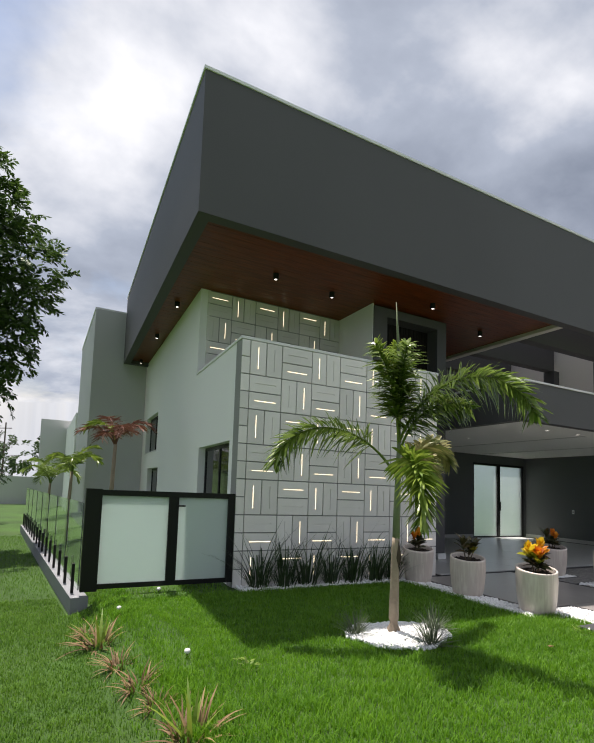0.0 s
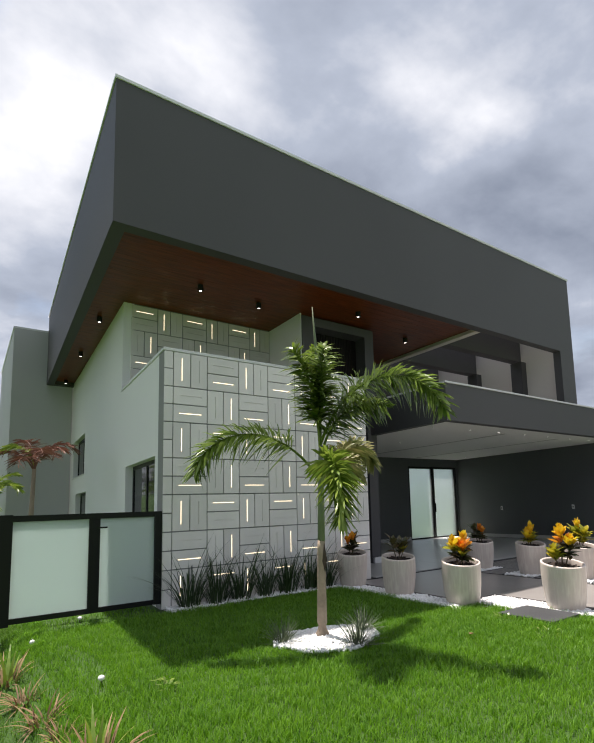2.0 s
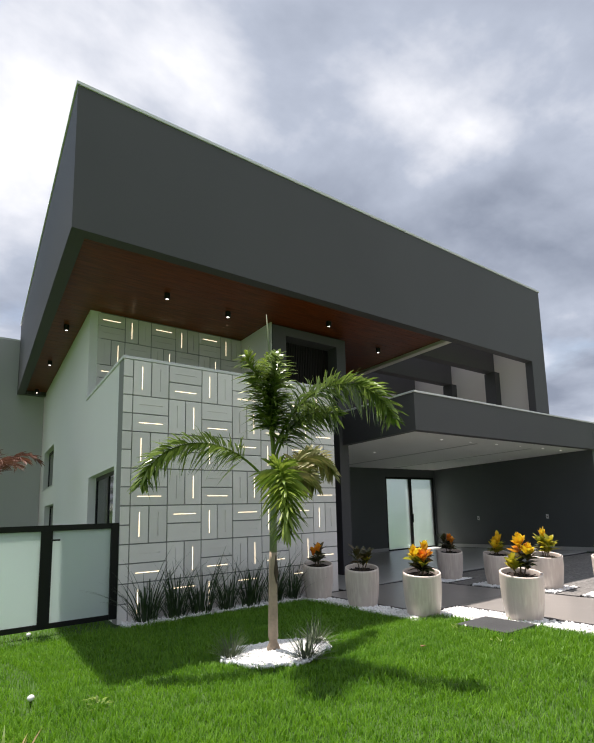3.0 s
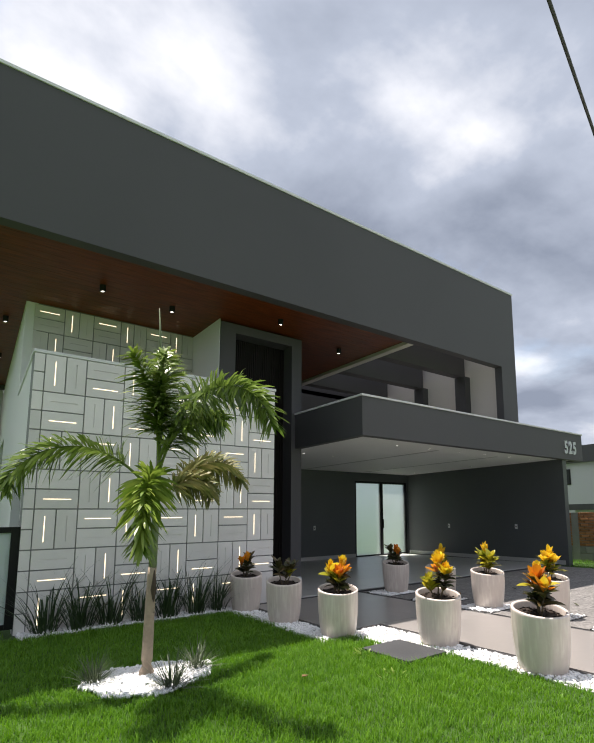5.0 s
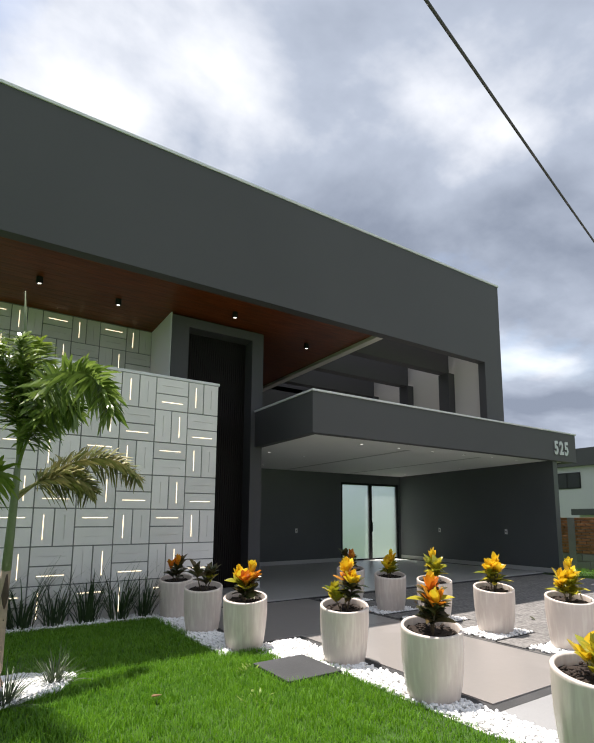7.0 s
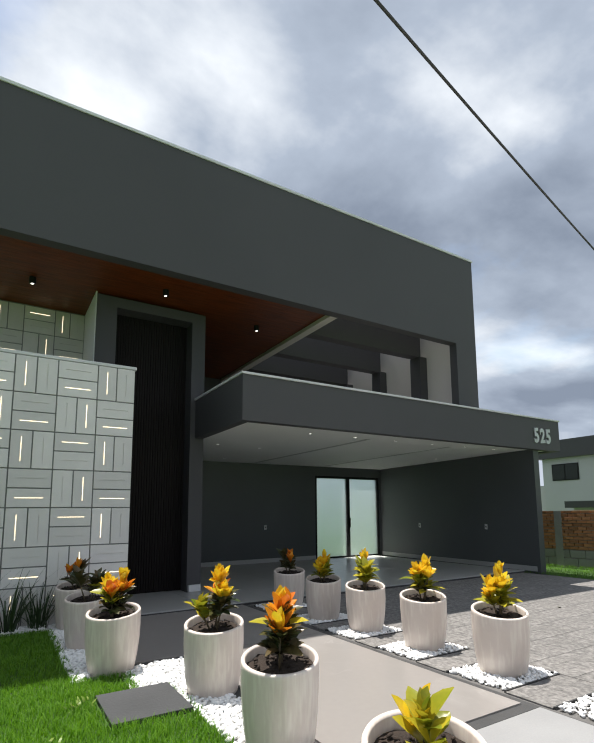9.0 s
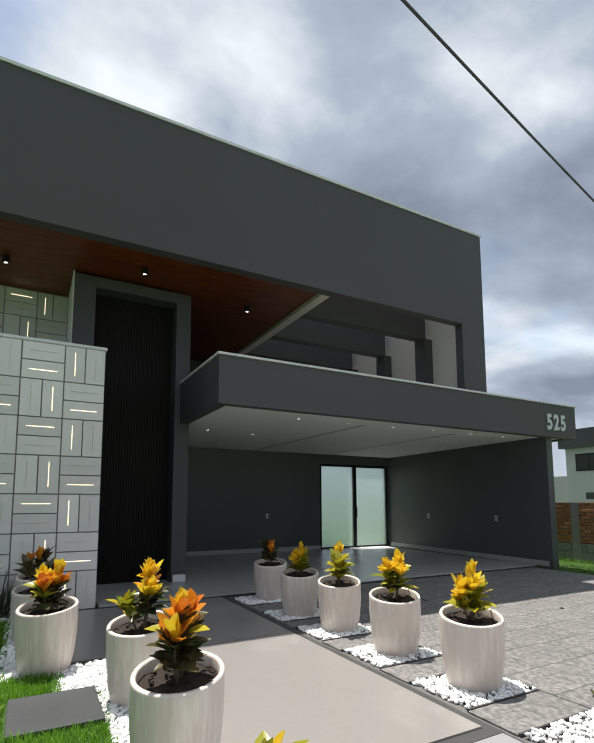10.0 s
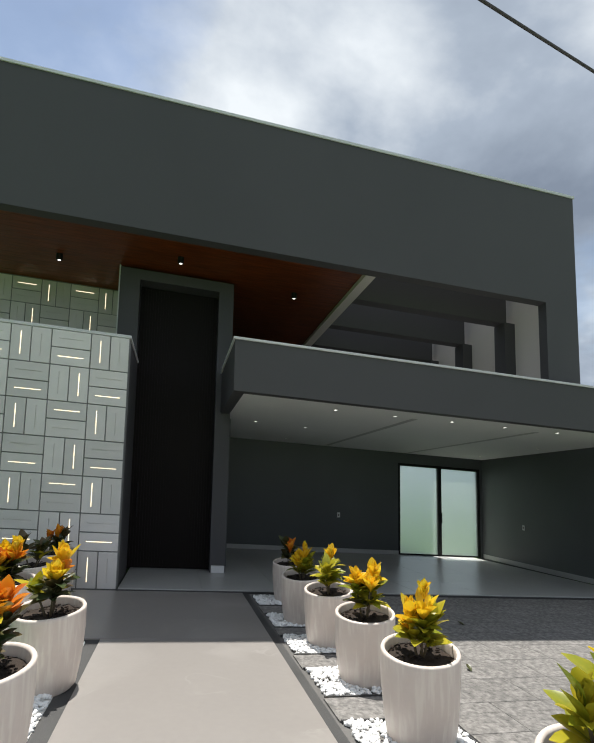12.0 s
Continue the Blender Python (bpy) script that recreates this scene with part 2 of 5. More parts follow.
M_EDGE = material("dark granite edging", (0.055, 0.055, 0.055), rough=0.6, spread=0.25, scale=12, bump=0.2, bump_scale=120)
M_SLATE = material("dark slate step", (0.045, 0.047, 0.05), rough=0.75, spread=0.25, scale=8, bump=0.3, bump_scale=50)
M_DRIVEBED = material("dark mortar bed", (0.13, 0.125, 0.12), rough=0.95, spread=0.2, bump=0.2)
M_BED = material("gravel bedding", (0.60, 0.59, 0.57), rough=0.9, spread=0.2, bump=0.3)
M_PEBBLE = material("white pebble", (0.86, 0.86, 0.85), rough=0.6, spread=0.06, scale=20, bump=0.1, bump_scale=60)
M_SOIL = material("dark soil", (0.030, 0.020, 0.014), rough=0.95, spread=0.5, scale=60, bump=0.8, bump_scale=90)
def pot_material():
    """Cream glaze with pale streaks that run down slightly aslant."""
    m = material("cream ceramic", (0.67, 0.58, 0.52), rough=0.4, spread=0.06, scale=8, bump=0.05, bump_scale=30)
    t = m.node_tree
    n = t.nodes.new
    p = t.nodes["Principled BSDF"]
    before = p.inputs["Base Color"].links[0].from_socket
    co, mp, noi, ramp, mix = n("ShaderNodeTexCoord"), n("ShaderNodeMapping"), n("ShaderNodeTexNoise"), n("ShaderNodeValToRGB"), n("ShaderNodeMix")
    mp.inputs["Scale"].default_value = (34, 34, 3.5)
    mp.inputs["Rotation"].default_value = (0.10, 0.08, 0)
    noi.inputs["Scale"].default_value, noi.inputs["Detail"].default_value = 1.0, 3.0
    ramp.color_ramp.elements[0].position, ramp.color_ramp.elements[1].position = 0.48, 0.66
    mix.data_type = "RGBA"
    mix.inputs[7].default_value = (0.75, 0.675, 0.60, 1)
    link(t, co.outputs["Object"], mp.inputs[0])
    link(t, mp.outputs[0], noi.inputs["Vector"])
    link(t, noi.outputs["Fac"], ramp.inputs[0])
    link(t, ramp.outputs[0], mix.inputs[0])
    link(t, before, mix.inputs[6])
    link(t, mix.outputs[2], p.inputs["Base Color"])
    return m


M_POT = pot_material()
M_GROUND = material("turf ground", (0.036, 0.086, 0.010), rough=0.95, spread=0.45, scale=3.0, bump=0.8, bump_scale=90,
                    stain=(0.10, 0.08, 0.035), stain_amount=0.12, stain_scale=0.8)
M_BLADE = leaf_material("grass blade", (0.066, 0.195, 0.006), (0.17, 0.36, 0.011), rough=0.5, through_light=0.4, grain=2.0)
M_BLADEDRY = leaf_material("side turf blade", (0.062, 0.165, 0.010), (0.15, 0.29, 0.02), rough=0.55, through_light=0.3, grain=2.0)
M_FROND = leaf_material("palm leaflet", (0.075, 0.135, 0.02), (0.26, 0.36, 0.07), rough=0.28, through_light=0.35)
M_FRONDLIGHT = leaf_material("young palm leaflet", (0.11, 0.20, 0.02), (0.30, 0.38, 0.06), rough=0.36, through_light=0.3)
M_FRONDDRY = leaf_material("browning palm leaflet", (0.13, 0.17, 0.04), (0.36, 0.31, 0.12), rough=0.5, through_light=0.2)
M_FRONDRED = leaf_material("withered palm leaflet", (0.12, 0.045, 0.03), (0.24, 0.11, 0.07), rough=0.6, through_light=0.2)
M_TRUNK = material("palm trunk", (0.33, 0.26, 0.19), rough=0.85, spread=0.3, scale=16, bump=0.5, bump_scale=40)
M_SHAFT = material("green palm shaft", (0.16, 0.20, 0.10), rough=0.55, spread=0.2, scale=10, bump=0.1)
M_BARK = material("tree bark", (0.07, 0.05, 0.035), rough=0.95, spread=0.4, scale=10, bump=0.8, bump_scale=30)
M_FOLIAGE = leaf_material("tree leaf", (0.03, 0.065, 0.014), (0.10, 0.17, 0.03), rough=0.45, through_light=0.3, grain=0.6)
M_BUSH = leaf_material("hedge leaf", (0.02, 0.05, 0.012), (0.06, 0.11, 0.02), rough=0.5, through_light=0.25, grain=1.0)
M_YELLOW = leaf_material("yellow croton leaf", (0.80, 0.44, 0.012), (0.86, 0.68, 0.035), rough=0.35, through_light=0.3, grain=14)
M_ORANGE = leaf_material("orange croton leaf", (0.62, 0.11, 0.012), (0.84, 0.38, 0.02), rough=0.35, through_light=0.3, grain=14)
M_LIME = leaf_material("lime croton leaf", (0.14, 0.20, 0.012), (0.58, 0.46, 0.03), rough=0.35, through_light=0.3, grain=22)
M_PURPLE = leaf_material("dark croton leaf", (0.035, 0.065, 0.02), (0.12, 0.075, 0.03), rough=0.33, through_light=0.15, grain=22)
M_STEM = material("croton stem", (0.11, 0.085, 0.05), rough=0.8, spread=0.3, scale=40, bump=0.2)
M_IRIS = leaf_material("iris blade", (0.014, 0.034, 0.011), (0.055, 0.10, 0.03), rough=0.4, through_light=0.15)
M_TUFT = leaf_material("grey green tuft", (0.04, 0.065, 0.03), (0.11, 0.14, 0.07), rough=0.5, through_light=0.15)
M_STRAW = leaf_material("dry blade", (0.11, 0.055, 0.028), (0.30, 0.20, 0.085), rough=0.7, through_light=0.15)
M_BRICK = material("orange brick", (0.42, 0.19, 0.085), rough=0.9, spread=0.25, scale=20, bump=0.4, each=0.25)
M_MORTAR = material("mortar", (0.33, 0.28, 0.23), rough=0.95, spread=0.2, bump=0.3)
M_BLOCK = material("concrete block", (0.26, 0.25, 0.235), rough=0.95, spread=0.2, scale=10, bump=0.4, each=0.1)
M_PLASTIC = material("white plastic", (0.7, 0.7, 0.68), rough=0.4, spread=0.02, bump=0.0)
M_CABLE = material("black cable", (0.075, 0.068, 0.075), rough=0.6, spread=0.1, bump=0.0)
M_FENCEWALL = material("dark fence wall paint", (0.21, 0.215, 0.23), rough=0.7, spread=0.15, scale=2, bump=0.15, bump_scale=120)
M_STEEL = material("brushed steel", (0.62, 0.63, 0.64), rough=0.35, metal=0.7, spread=0.06, bump=0.02)

# ---- mesh helpers ----


def box(bm, x0, y0, z0, x1, y1, z1, bevel=0.0):
    made = bmesh.ops.create_cube(bm, size=1.0)["verts"]
    for v in made:
        v.co = Vector(((x0 + x1) / 2 + v.co.x * (x1 - x0), (y0 + y1) / 2 + v.co.y * (y1 - y0), (z0 + z1) / 2 + v.co.z * (z1 - z0)))
    if bevel:
        edges = list({e for v in made for e in v.link_edges})
        bmesh.ops.bevel(bm, geom=edges, offset=bevel, segments=2, affect="EDGES", profile=0.5)
    return bm


def boxes(*rows, bevel=0.0):
    bm = bmesh.new()
    for r in rows:
        box(bm, *r, bevel=bevel)
    return bm


def rod(bm, points, radii, sides=10, cap=True):
    """A tube through the points."""
    rings = []
    for k, (p, r) in enumerate(zip(points, radii)):
        p = Vector(p)
        a = Vector(points[max(k - 1, 0)])
        b = Vector(points[min(k + 1, len(points) - 1)])
        q = (b - a).to_track_quat("Z", "Y")
        rings.append([bm.verts.new(p + q @ Vector((r * math.cos(2 * math.pi * i / sides), r * math.sin(2 * math.pi * i / sides), 0)))
                      for i in range(sides)])
    for lo, hi in zip(rings, rings[1:]):
        for i in range(sides):
            bm.faces.new((lo[i], lo[(i + 1) % sides], hi[(i + 1) % sides], hi[i]))
    if cap:
        bm.faces.new(list(reversed(rings[0])))
        bm.faces.new(rings[-1])
    return bm


def mesh_of(name, bm, mat, land=True, smooth=False):
    """A mesh from bm. land: sheared like every level to fit the camera's view."""
    if land:
        for v in bm.verts:
            v.co.z += view_shear(v.co.x, v.co.y)
    me = bpy.data.meshes.new(name)
    bmesh.ops.recalc_face_normals(bm, faces=bm.faces[:])
    bm.to_mesh(me)
    bm.free()
    if smooth:
        me.polygons.foreach_set("use_smooth", [True] * len(me.polygons))
    me.materials.append(mat)
    return me


def part(name, bm, mat, parent=None, label="", land=True, smooth=False):
    ob = new(name, mesh_of(name, bm, mat, land, smooth))
    if parent:
        ob.parent = parent
    return tagged(ob, label)


def piece(name, me, parent, x, y, z, turn=None, land=True):
    """One more object on a shared mesh, at a place on the lot."""
    ob = new(name, me)
    ob.parent = parent
    ob.matrix_basis = Matrix.Translation((x, y, z + (view_shear(x, y) if land else 0))) @ (turn or Matrix())
    return ob


def thing(name, label, category, group="", kind=""):
    return tagged(new(name), label, category, group, kind)


def structure(name, bm, mat, label, category, smooth=False):
    return tagged(part(name, bm, mat, smooth=smooth), label, category, kind="structure")


def raw_mesh(name, verts, faces_flat, sizes, mat, smooth=False):
    """A big mesh from arrays."""
    me = bpy.data.meshes.new(name)
    verts = np.asarray(verts, np.float32)
    me.vertices.add(len(verts))
    me.vertices.foreach_set("co", verts.ravel())
    sizes = np.asarray(sizes, np.int32)
    me.loops.add(int(sizes.sum()))
    me.loops.foreach_set("vertex_index", np.asarray(faces_flat, np.int32).ravel())
    me.polygons.add(len(sizes))
    me.polygons.foreach_set("loop_start", np.concatenate([[0], np.cumsum(sizes)[:-1]]).astype(np.int32))
    if smooth:
        me.polygons.foreach_set("use_smooth", np.ones(len(sizes), bool))
    me.update(calc_edges=True)
    me.validate()
    me.materials.append(mat)
    return me


rng = np.random.default_rng(7)

# ---- ground ----


def dip(x):
    """The turf beyond the side fence lies a little lower."""
    s = min(max((0.95 - x) / 0.9, 0.0), 1.0)
    return -0.22 * s * s * (3 - 2 * s)


def axis_steps(lo, hi, step, far):
    inner = np.arange(lo, hi + step / 2, step)
    grow = np.geomspace(1, far, 14)
    return np.concatenate([lo - grow[::-1], inner, hi + grow])


def build_ground():
    xs, ys = axis_steps(-8, 20, 0.5, 400), axis_steps(-4, 24, 0.5, 400)
    xs = np.unique(np.concatenate([xs, np.arange(-0.1, 1.1, 0.1)]).round(3))
    verts = [(x, y, view_shear(x, y) + dip(x) - (0.05 if x > 6.0 else 0.0)) for y in ys for x in xs]
    w = len(xs)
    faces = [(j * w + i, j * w + i + 1, j * w + w + i + 1, j * w + w + i) for j in range(len(ys) - 1) for i in range(w - 1)]
    me = raw_mesh("ground", verts, np.array(faces), [4] * len(faces), M_GROUND, smooth=True)
    return tagged(new("ground", me), "green mown turf tilted to fit the camera view", "lawn", kind="structure")


ground = build_ground()

# ---- house: walls ----
LX, RX = 2.30, 6.08          # panelled front wall, left and right
WY = 6.49                    # its face
TOPW = 3.52                  # its height
RECESS_Y = 9.21              # back of the upper terrace
SOFFIT = 5.205
PX0, PX1, PY = 5.71, 7.715, 7.90    # portal of the front door
DX0, DX1, DTOP = 6.05, 7.45, 5.02
ROOF_X0, ROOF_X1, ROOF_Y0, ROOF_Y1, ROOF_TOP = 1.54, 13.93, 6.43, 16.3, 7.30

def flank(bm, limit=9.0):
    """Skews the left flank slightly so that it fits the camera's view."""
    for v in bm.verts:
        if v.co.x < limit:
            v.co.x += 0.045 * max(v.co.y - WY, 0.0)
    return bm


wall_front = structure("wall_front", boxes((LX, WY, -0.3, RX, WY + 0.22, TOPW)), M_JOINT,
                       "grey backing of a front wall clad in concrete panels", "wall")
wall_terrace = structure("wall_terrace", boxes((LX + 0.332, RECESS_Y, 3.2, PX0 + 0.01, RECESS_Y + 0.22, SOFFIT + 0.06)), M_JOINT,
                         "grey backing of the upper terrace wall clad in panels", "wall")
structure("floor_terrace", boxes((LX + 0.2, WY + 0.22, 2.55, PX0, RECESS_Y, 2.7)), M_FLOOR, "grey terrace floor slab behind the parapet", "floor")


def side_wall():
    """The white side wall, with its three windows let through it."""
    bm = bmesh.new()
    x0, x1 = LX, LX + 0.2
    holes = [(6.9, 8.78, 0.05, 2.08), (13.6, 15.7, 2.32, 3.38), (13.2, 15.0, 0.4, 1.84)]
    ys = sorted({WY + 0.22, RECESS_Y, 21.5, *[h[0] for h in holes], *[h[1] for h in holes]})
    for a, b in zip(ys, ys[1:]):
        top = TOPW if b <= RECESS_Y else SOFFIT + 0.06
        cuts = sorted([(h[2], h[3]) for h in holes if h[0] <= a and b <= h[1]])
        z = -0.4
        for lo, hi in cuts:
            box(bm, x0, a, z, x1, b, lo)
            z = hi
        box(bm, x0, a, z, x1, b, top)
    return bm, holes


bm_side, HOLES = side_wall()
wall_side = structure("wall_side", flank(bm_side), M_WHITE, "smooth white painted side wall of the house", "wall")
for (y0, y1, z0, z1) in HOLES:
    w = thing("window_1", "black framed window with dark glass in the white side wall", "window", kind="structure")
    x = LX + 0.13
    part("window_frame", flank(boxes((x, y0, z0, x + 0.05, y0 + 0.06, z1), (x, y1 - 0.06, z0, x + 0.05, y1, z1), (x, y0 + 0.06, z1 - 0.06, x + 0.05, y1 - 0.06, z1),
                               (x, y0 + 0.06, z0, x + 0.05, y1 - 0.06, z0 + 0.06), (x, (y0 + y1) / 2 - 0.03, z0 + 0.06, x + 0.05, (y0 + y1) / 2 + 0.03, z1 - 0.06))), M_BLACK, w)
    part("pane", flank(boxes((x + 0.015, y0 + 0.06, z0 + 0.06, x + 0.025, (y0 + y1) / 2 - 0.03, z1 - 0.06))), M_PANE, w)
    part("pane", flank(boxes((x + 0.015, (y0 + y1) / 2 + 0.03, z0 + 0.06, x + 0.025, y1 - 0.06, z1 - 0.06))), M_PANE, w)
    part("window_sill", flank(boxes((LX - 0.02, y0 - 0.02, z0 - 0.03, LX + 0.13, y1 + 0.02, z0 - 0.001))), M_COPING, w)

# copings of the terrace parapet
structure("trim_parapet", flank(boxes((LX - 0.02, WY - 0.03, TOPW, RX + 0.02, WY + 0.24, TOPW + 0.045), (LX - 0.02, WY + 0.24, TOPW, LX + 0.22, RECESS_Y, TOPW + 0.045),
                                (RX - 0.2, WY + 0.24, TOPW, RX + 0.02, PY, TOPW + 0.045), bevel=0.006), 2.8), M_COPING, "pale stone coping along the terrace parapet", "coping")
structure("wall_return", boxes((RX - 0.18, WY + 0.22, -0.3, RX, PY, TOPW)), M_DARK, "dark grey return wall beside the front door", "wall")

# portal round the tall front door
portal = structure("wall_portal", boxes((PX0 + 0.004, PY, -0.3, DX0, 8.5, SOFFIT), (DX1, PY, -0.3, PX1, 8.5, SOFFIT), (DX0, PY, DTOP, DX1, 8.5, SOFFIT)), M_DARK,
                   "tall dark grey portal round the front door", "wall")
structure("wall_terrace_side", boxes((PX0 - 0.02, PY + 0.03, 2.7, PX0, RECESS_Y, SOFFIT + 0.05)), M_WHITE, "white end wall of the upper terrace", "wall")
structure("wall_core", boxes((PX0, 8.5, -0.3, PX1, 8.7, SOFFIT + 0.05), (PX0 + 0.01, 8.7, -0.3, PX0 + 0.2, RECESS_Y + 0.2, SOFFIT)), M_DARK, "dark grey wall behind the front door", "wall")
structure("trim_plinth", boxes((DX1 + 0.02, PY - 0.06, 0.04, PX1 - 0.02, PY - 0.002, 0.16), bevel=0.004), M_COPING, "small white plinth block at the foot of the portal", "plinth")

door = thing("door_1", "tall dark brown front door of narrow vertical slats, closed", "door", kind="structure")
part("leaf", boxes((DX0, PY + 0.33, 0.04, DX1, PY + 0.39, DTOP)), M_SLAT, door)
slat_me = mesh_of("slat", boxes((-0.016, -0.022, 0, 0.016, 0, DTOP - 0.06)), M_SLAT)
count = int((DX1 - DX0) / 0.046)
for k in range(count):
    piece("slat", slat_me, door, DX0 + 0.023 + k * (DX1 - DX0) / count, PY + 0.33, 0.05)
part("pull_handle", rod(bmesh.new(), [(6.17, PY + 0.26, 0.9), (6.17, PY + 0.26, 1.5)], [0.012] * 2), M_BLACK, door)

# ---- house: roof ----
T = 0.2
for fascia, span in (("roof_front", (ROOF_X0, ROOF_Y0, ROOF_X1, ROOF_Y0 + T)), ("roof_left", (ROOF_X0, ROOF_Y0 + T, ROOF_X0 + T, ROOF_Y1)),
                     ("roof_right", (ROOF_X1 - T, ROOF_Y0 + T, ROOF_X1, ROOF_Y1)), ("roof_back", (ROOF_X0 + T, ROOF_Y1 - T, ROOF_X1 - T, ROOF_Y1))):
    structure(fascia, flank(boxes((span[0], span[1], SOFFIT - 0.02, span[2], span[3], ROOF_TOP)), 2.0), M_DARK, "deep dark grey roof fascia overhanging the house", "roof")
structure("roof_slab", flank(boxes((ROOF_X0 + T, ROOF_Y0 + T, SOFFIT + 0.16, 9.9, ROOF_Y1 - T, SOFFIT + 0.3), (9.9, 12.2, SOFFIT + 0.16, ROOF_X1 - T, ROOF_Y1 - T, SOFFIT + 0.3)), 2.0), M_GREYWALL,
          "flat roof slab hidden behind the fascia", "roof")
structure("trim_flashing", flank(boxes((ROOF_X0 - 0.02, ROOF_Y0 - 0.02, ROOF_TOP, ROOF_X1 + 0.02, ROOF_Y0 + T + 0.01, ROOF_TOP + 0.045),
                                 (ROOF_X0 - 0.02, ROOF_Y0 + T + 0.01, ROOF_TOP, ROOF_X0 + T + 0.01, ROOF_Y1, ROOF_TOP + 0.045),
                                 (ROOF_X1 - T, ROOF_Y0 + T + 0.01, ROOF_TOP, ROOF_X1 + 0.02, ROOF_Y1, ROOF_TOP + 0.045)), 2.0), M_FLASH,
          "light metal flashing along the roof edge", "flashing")
soffit = structure("ceiling_soffit", flank(boxes((ROOF_X0 + T, ROOF_Y0 + T, SOFFIT + 0.09, 9.82, ROOF_Y1 - T, SOFFIT + 0.15)), 2.0), M_WOOD,
                   "reddish-brown wooden soffit under the roof", "ceiling")
# boards of the soffit, cut round the walls below by lying above them
bm = bmesh.new()
y = ROOF_Y0 + T + 0.005
while y < 13.0:
    box(bm, ROOF_X0 + T, y, SOFFIT + 0.06, 9.82, y + 0.19, SOFFIT + 0.088)
    y += 0.194
structure("ceiling_boards", flank(bm, 2.0), M_WOOD, "reddish-brown wooden boards of the roof soffit", "ceiling")
structure("trim_soffit_edge", boxes((9.82, ROOF_Y0 + T, SOFFIT - 0.02, 10.0, 12.2, SOFFIT + 1.1)), M_INFILL, "pale grey beam closing the wooden soffit", "beam")

# upper loggia to the right of the wooden soffit: beams, pillars and infill wall
for k, y0 in enumerate((7.6, 9.1, 10.6)):
    tagged(part("beam", boxes((10.0, y0, SOFFIT - 0.02, 13.3, y0 + 0.25, SOFFIT + 1.1)), M_DARK), "dark grey concrete beam across the upper loggia", "beam", "loggia beams", "structure")
structure("wall_loggia_back", boxes((7.62, 12.2, 2.6, 13.3, 12.4, SOFFIT + 1.4)), M_DARK, "dark grey back wall of the upper loggia", "wall")
structure("wall_loggia_right", boxes((13.46, ROOF_Y0 + T, 3.2, 13.56, 12.2, SOFFIT + 0.7)), M_INFILL, "pale infill wall at the end of the loggia", "wall")
for y0 in (7.55, 9.05, 10.55):
    tagged(part("pillar", boxes((13.22, y0, 3.0, 13.458, y0 + 0.34, SOFFIT - 0.02)), M_DARK), "square dark grey pillar of the upper loggia", "pillar", "loggia pillars", "structure")
structure("pillar_front", boxes((13.25, ROOF_Y0, 3.0, ROOF_X1, ROOF_Y0 + T, SOFFIT - 0.02)), M_DARK, "square dark grey corner pillar under the roof", "pillar")

# ---- carport ----
CX0, CX1, CY0, CZ0, CZ1 = 7.545, 16.06, 5.80, 2.80, 3.515
CBY = 11.79                  # back wall
structure("roof_carport", boxes((CX0, CY0, CZ0, CX1, CY0 + 0.16, CZ1), (CX0, CY0 + 0.16, CZ0, CX0 + 0.16, PY, CZ1), (CX1 - 0.16, CY0 + 0.16, CZ0, CX1, 12.1, CZ1),
                                (CX0 + 0.16, CY0 + 0.16, CZ0 + 0.3, CX1 - 0.16, 12.1, CZ1 - 0.2)), M_DARK, "dark grey carport roof with a deep fascia", "roof")
structure("trim_carport", boxes((CX0 - 0.025, CY0 - 0.025, CZ1, CX1 + 0.025, CY0 + 0.18, CZ1 + 0.035), (CX0 - 0.025, CY0 + 0.18, CZ1, CX0 + 0.18, PY, CZ1 + 0.035),
                                (CX1 - 0.18, CY0 + 0.18, CZ1, CX1 + 0.025, 12.1, CZ1 + 0.035), bevel=0.004), M_COPING, "pale coping along the carport roof", "coping")
structure("ceiling_carport", boxes((CX0 + 0.16, CY0 + 0.16, CZ0 + 0.03, CX1 - 0.16, CBY, CZ0 + 0.3)), M_CEIL, "smooth white carport ceiling with small spots", "ceiling")
# Recessed ceiling slots: their shade is painted as two grey surface strips.
for k, x in enumerate((10.70, 13.10)):
    structure("ceiling_slot_shade", boxes((x - 0.05, 6.6, CZ0 + 0.026, x + 0.05, 11.6, CZ0 + 0.034)), M_SLOTSHADE, "grey strip standing in for a shaded slot in the carport ceiling", "ceiling trim")
GD0, GD1, GDT = 12.87, 15.47, 2.55
structure("wall_carport_back", boxes((PX1 - 0.1, CBY, -0.3, GD0, CBY + 0.2, CZ0 + 0.29), (GD1, CBY, -0.3, 16.0, CBY + 0.2, CZ0 + 0.29), (GD0, CBY, GDT, GD1, CBY + 0.2, CZ0 + 0.29)), M_DARKER,
          "dark grey rendered back wall of the carport", "wall")
def right_x(y):
    """The carport's end wall, set slightly askew to fit the camera's view."""
    return 15.2 + 0.34 * (y - 5.96) / 5.83


def askew(d0, d1, z0, z1, y0=5.96, y1=11.79):
    bm = boxes((0, y0, z0, 1, y1, z1))
    for v in bm.verts:
        v.co.x = right_x(v.co.y) + (d1 if v.co.x > 0.5 else d0)
    return bm


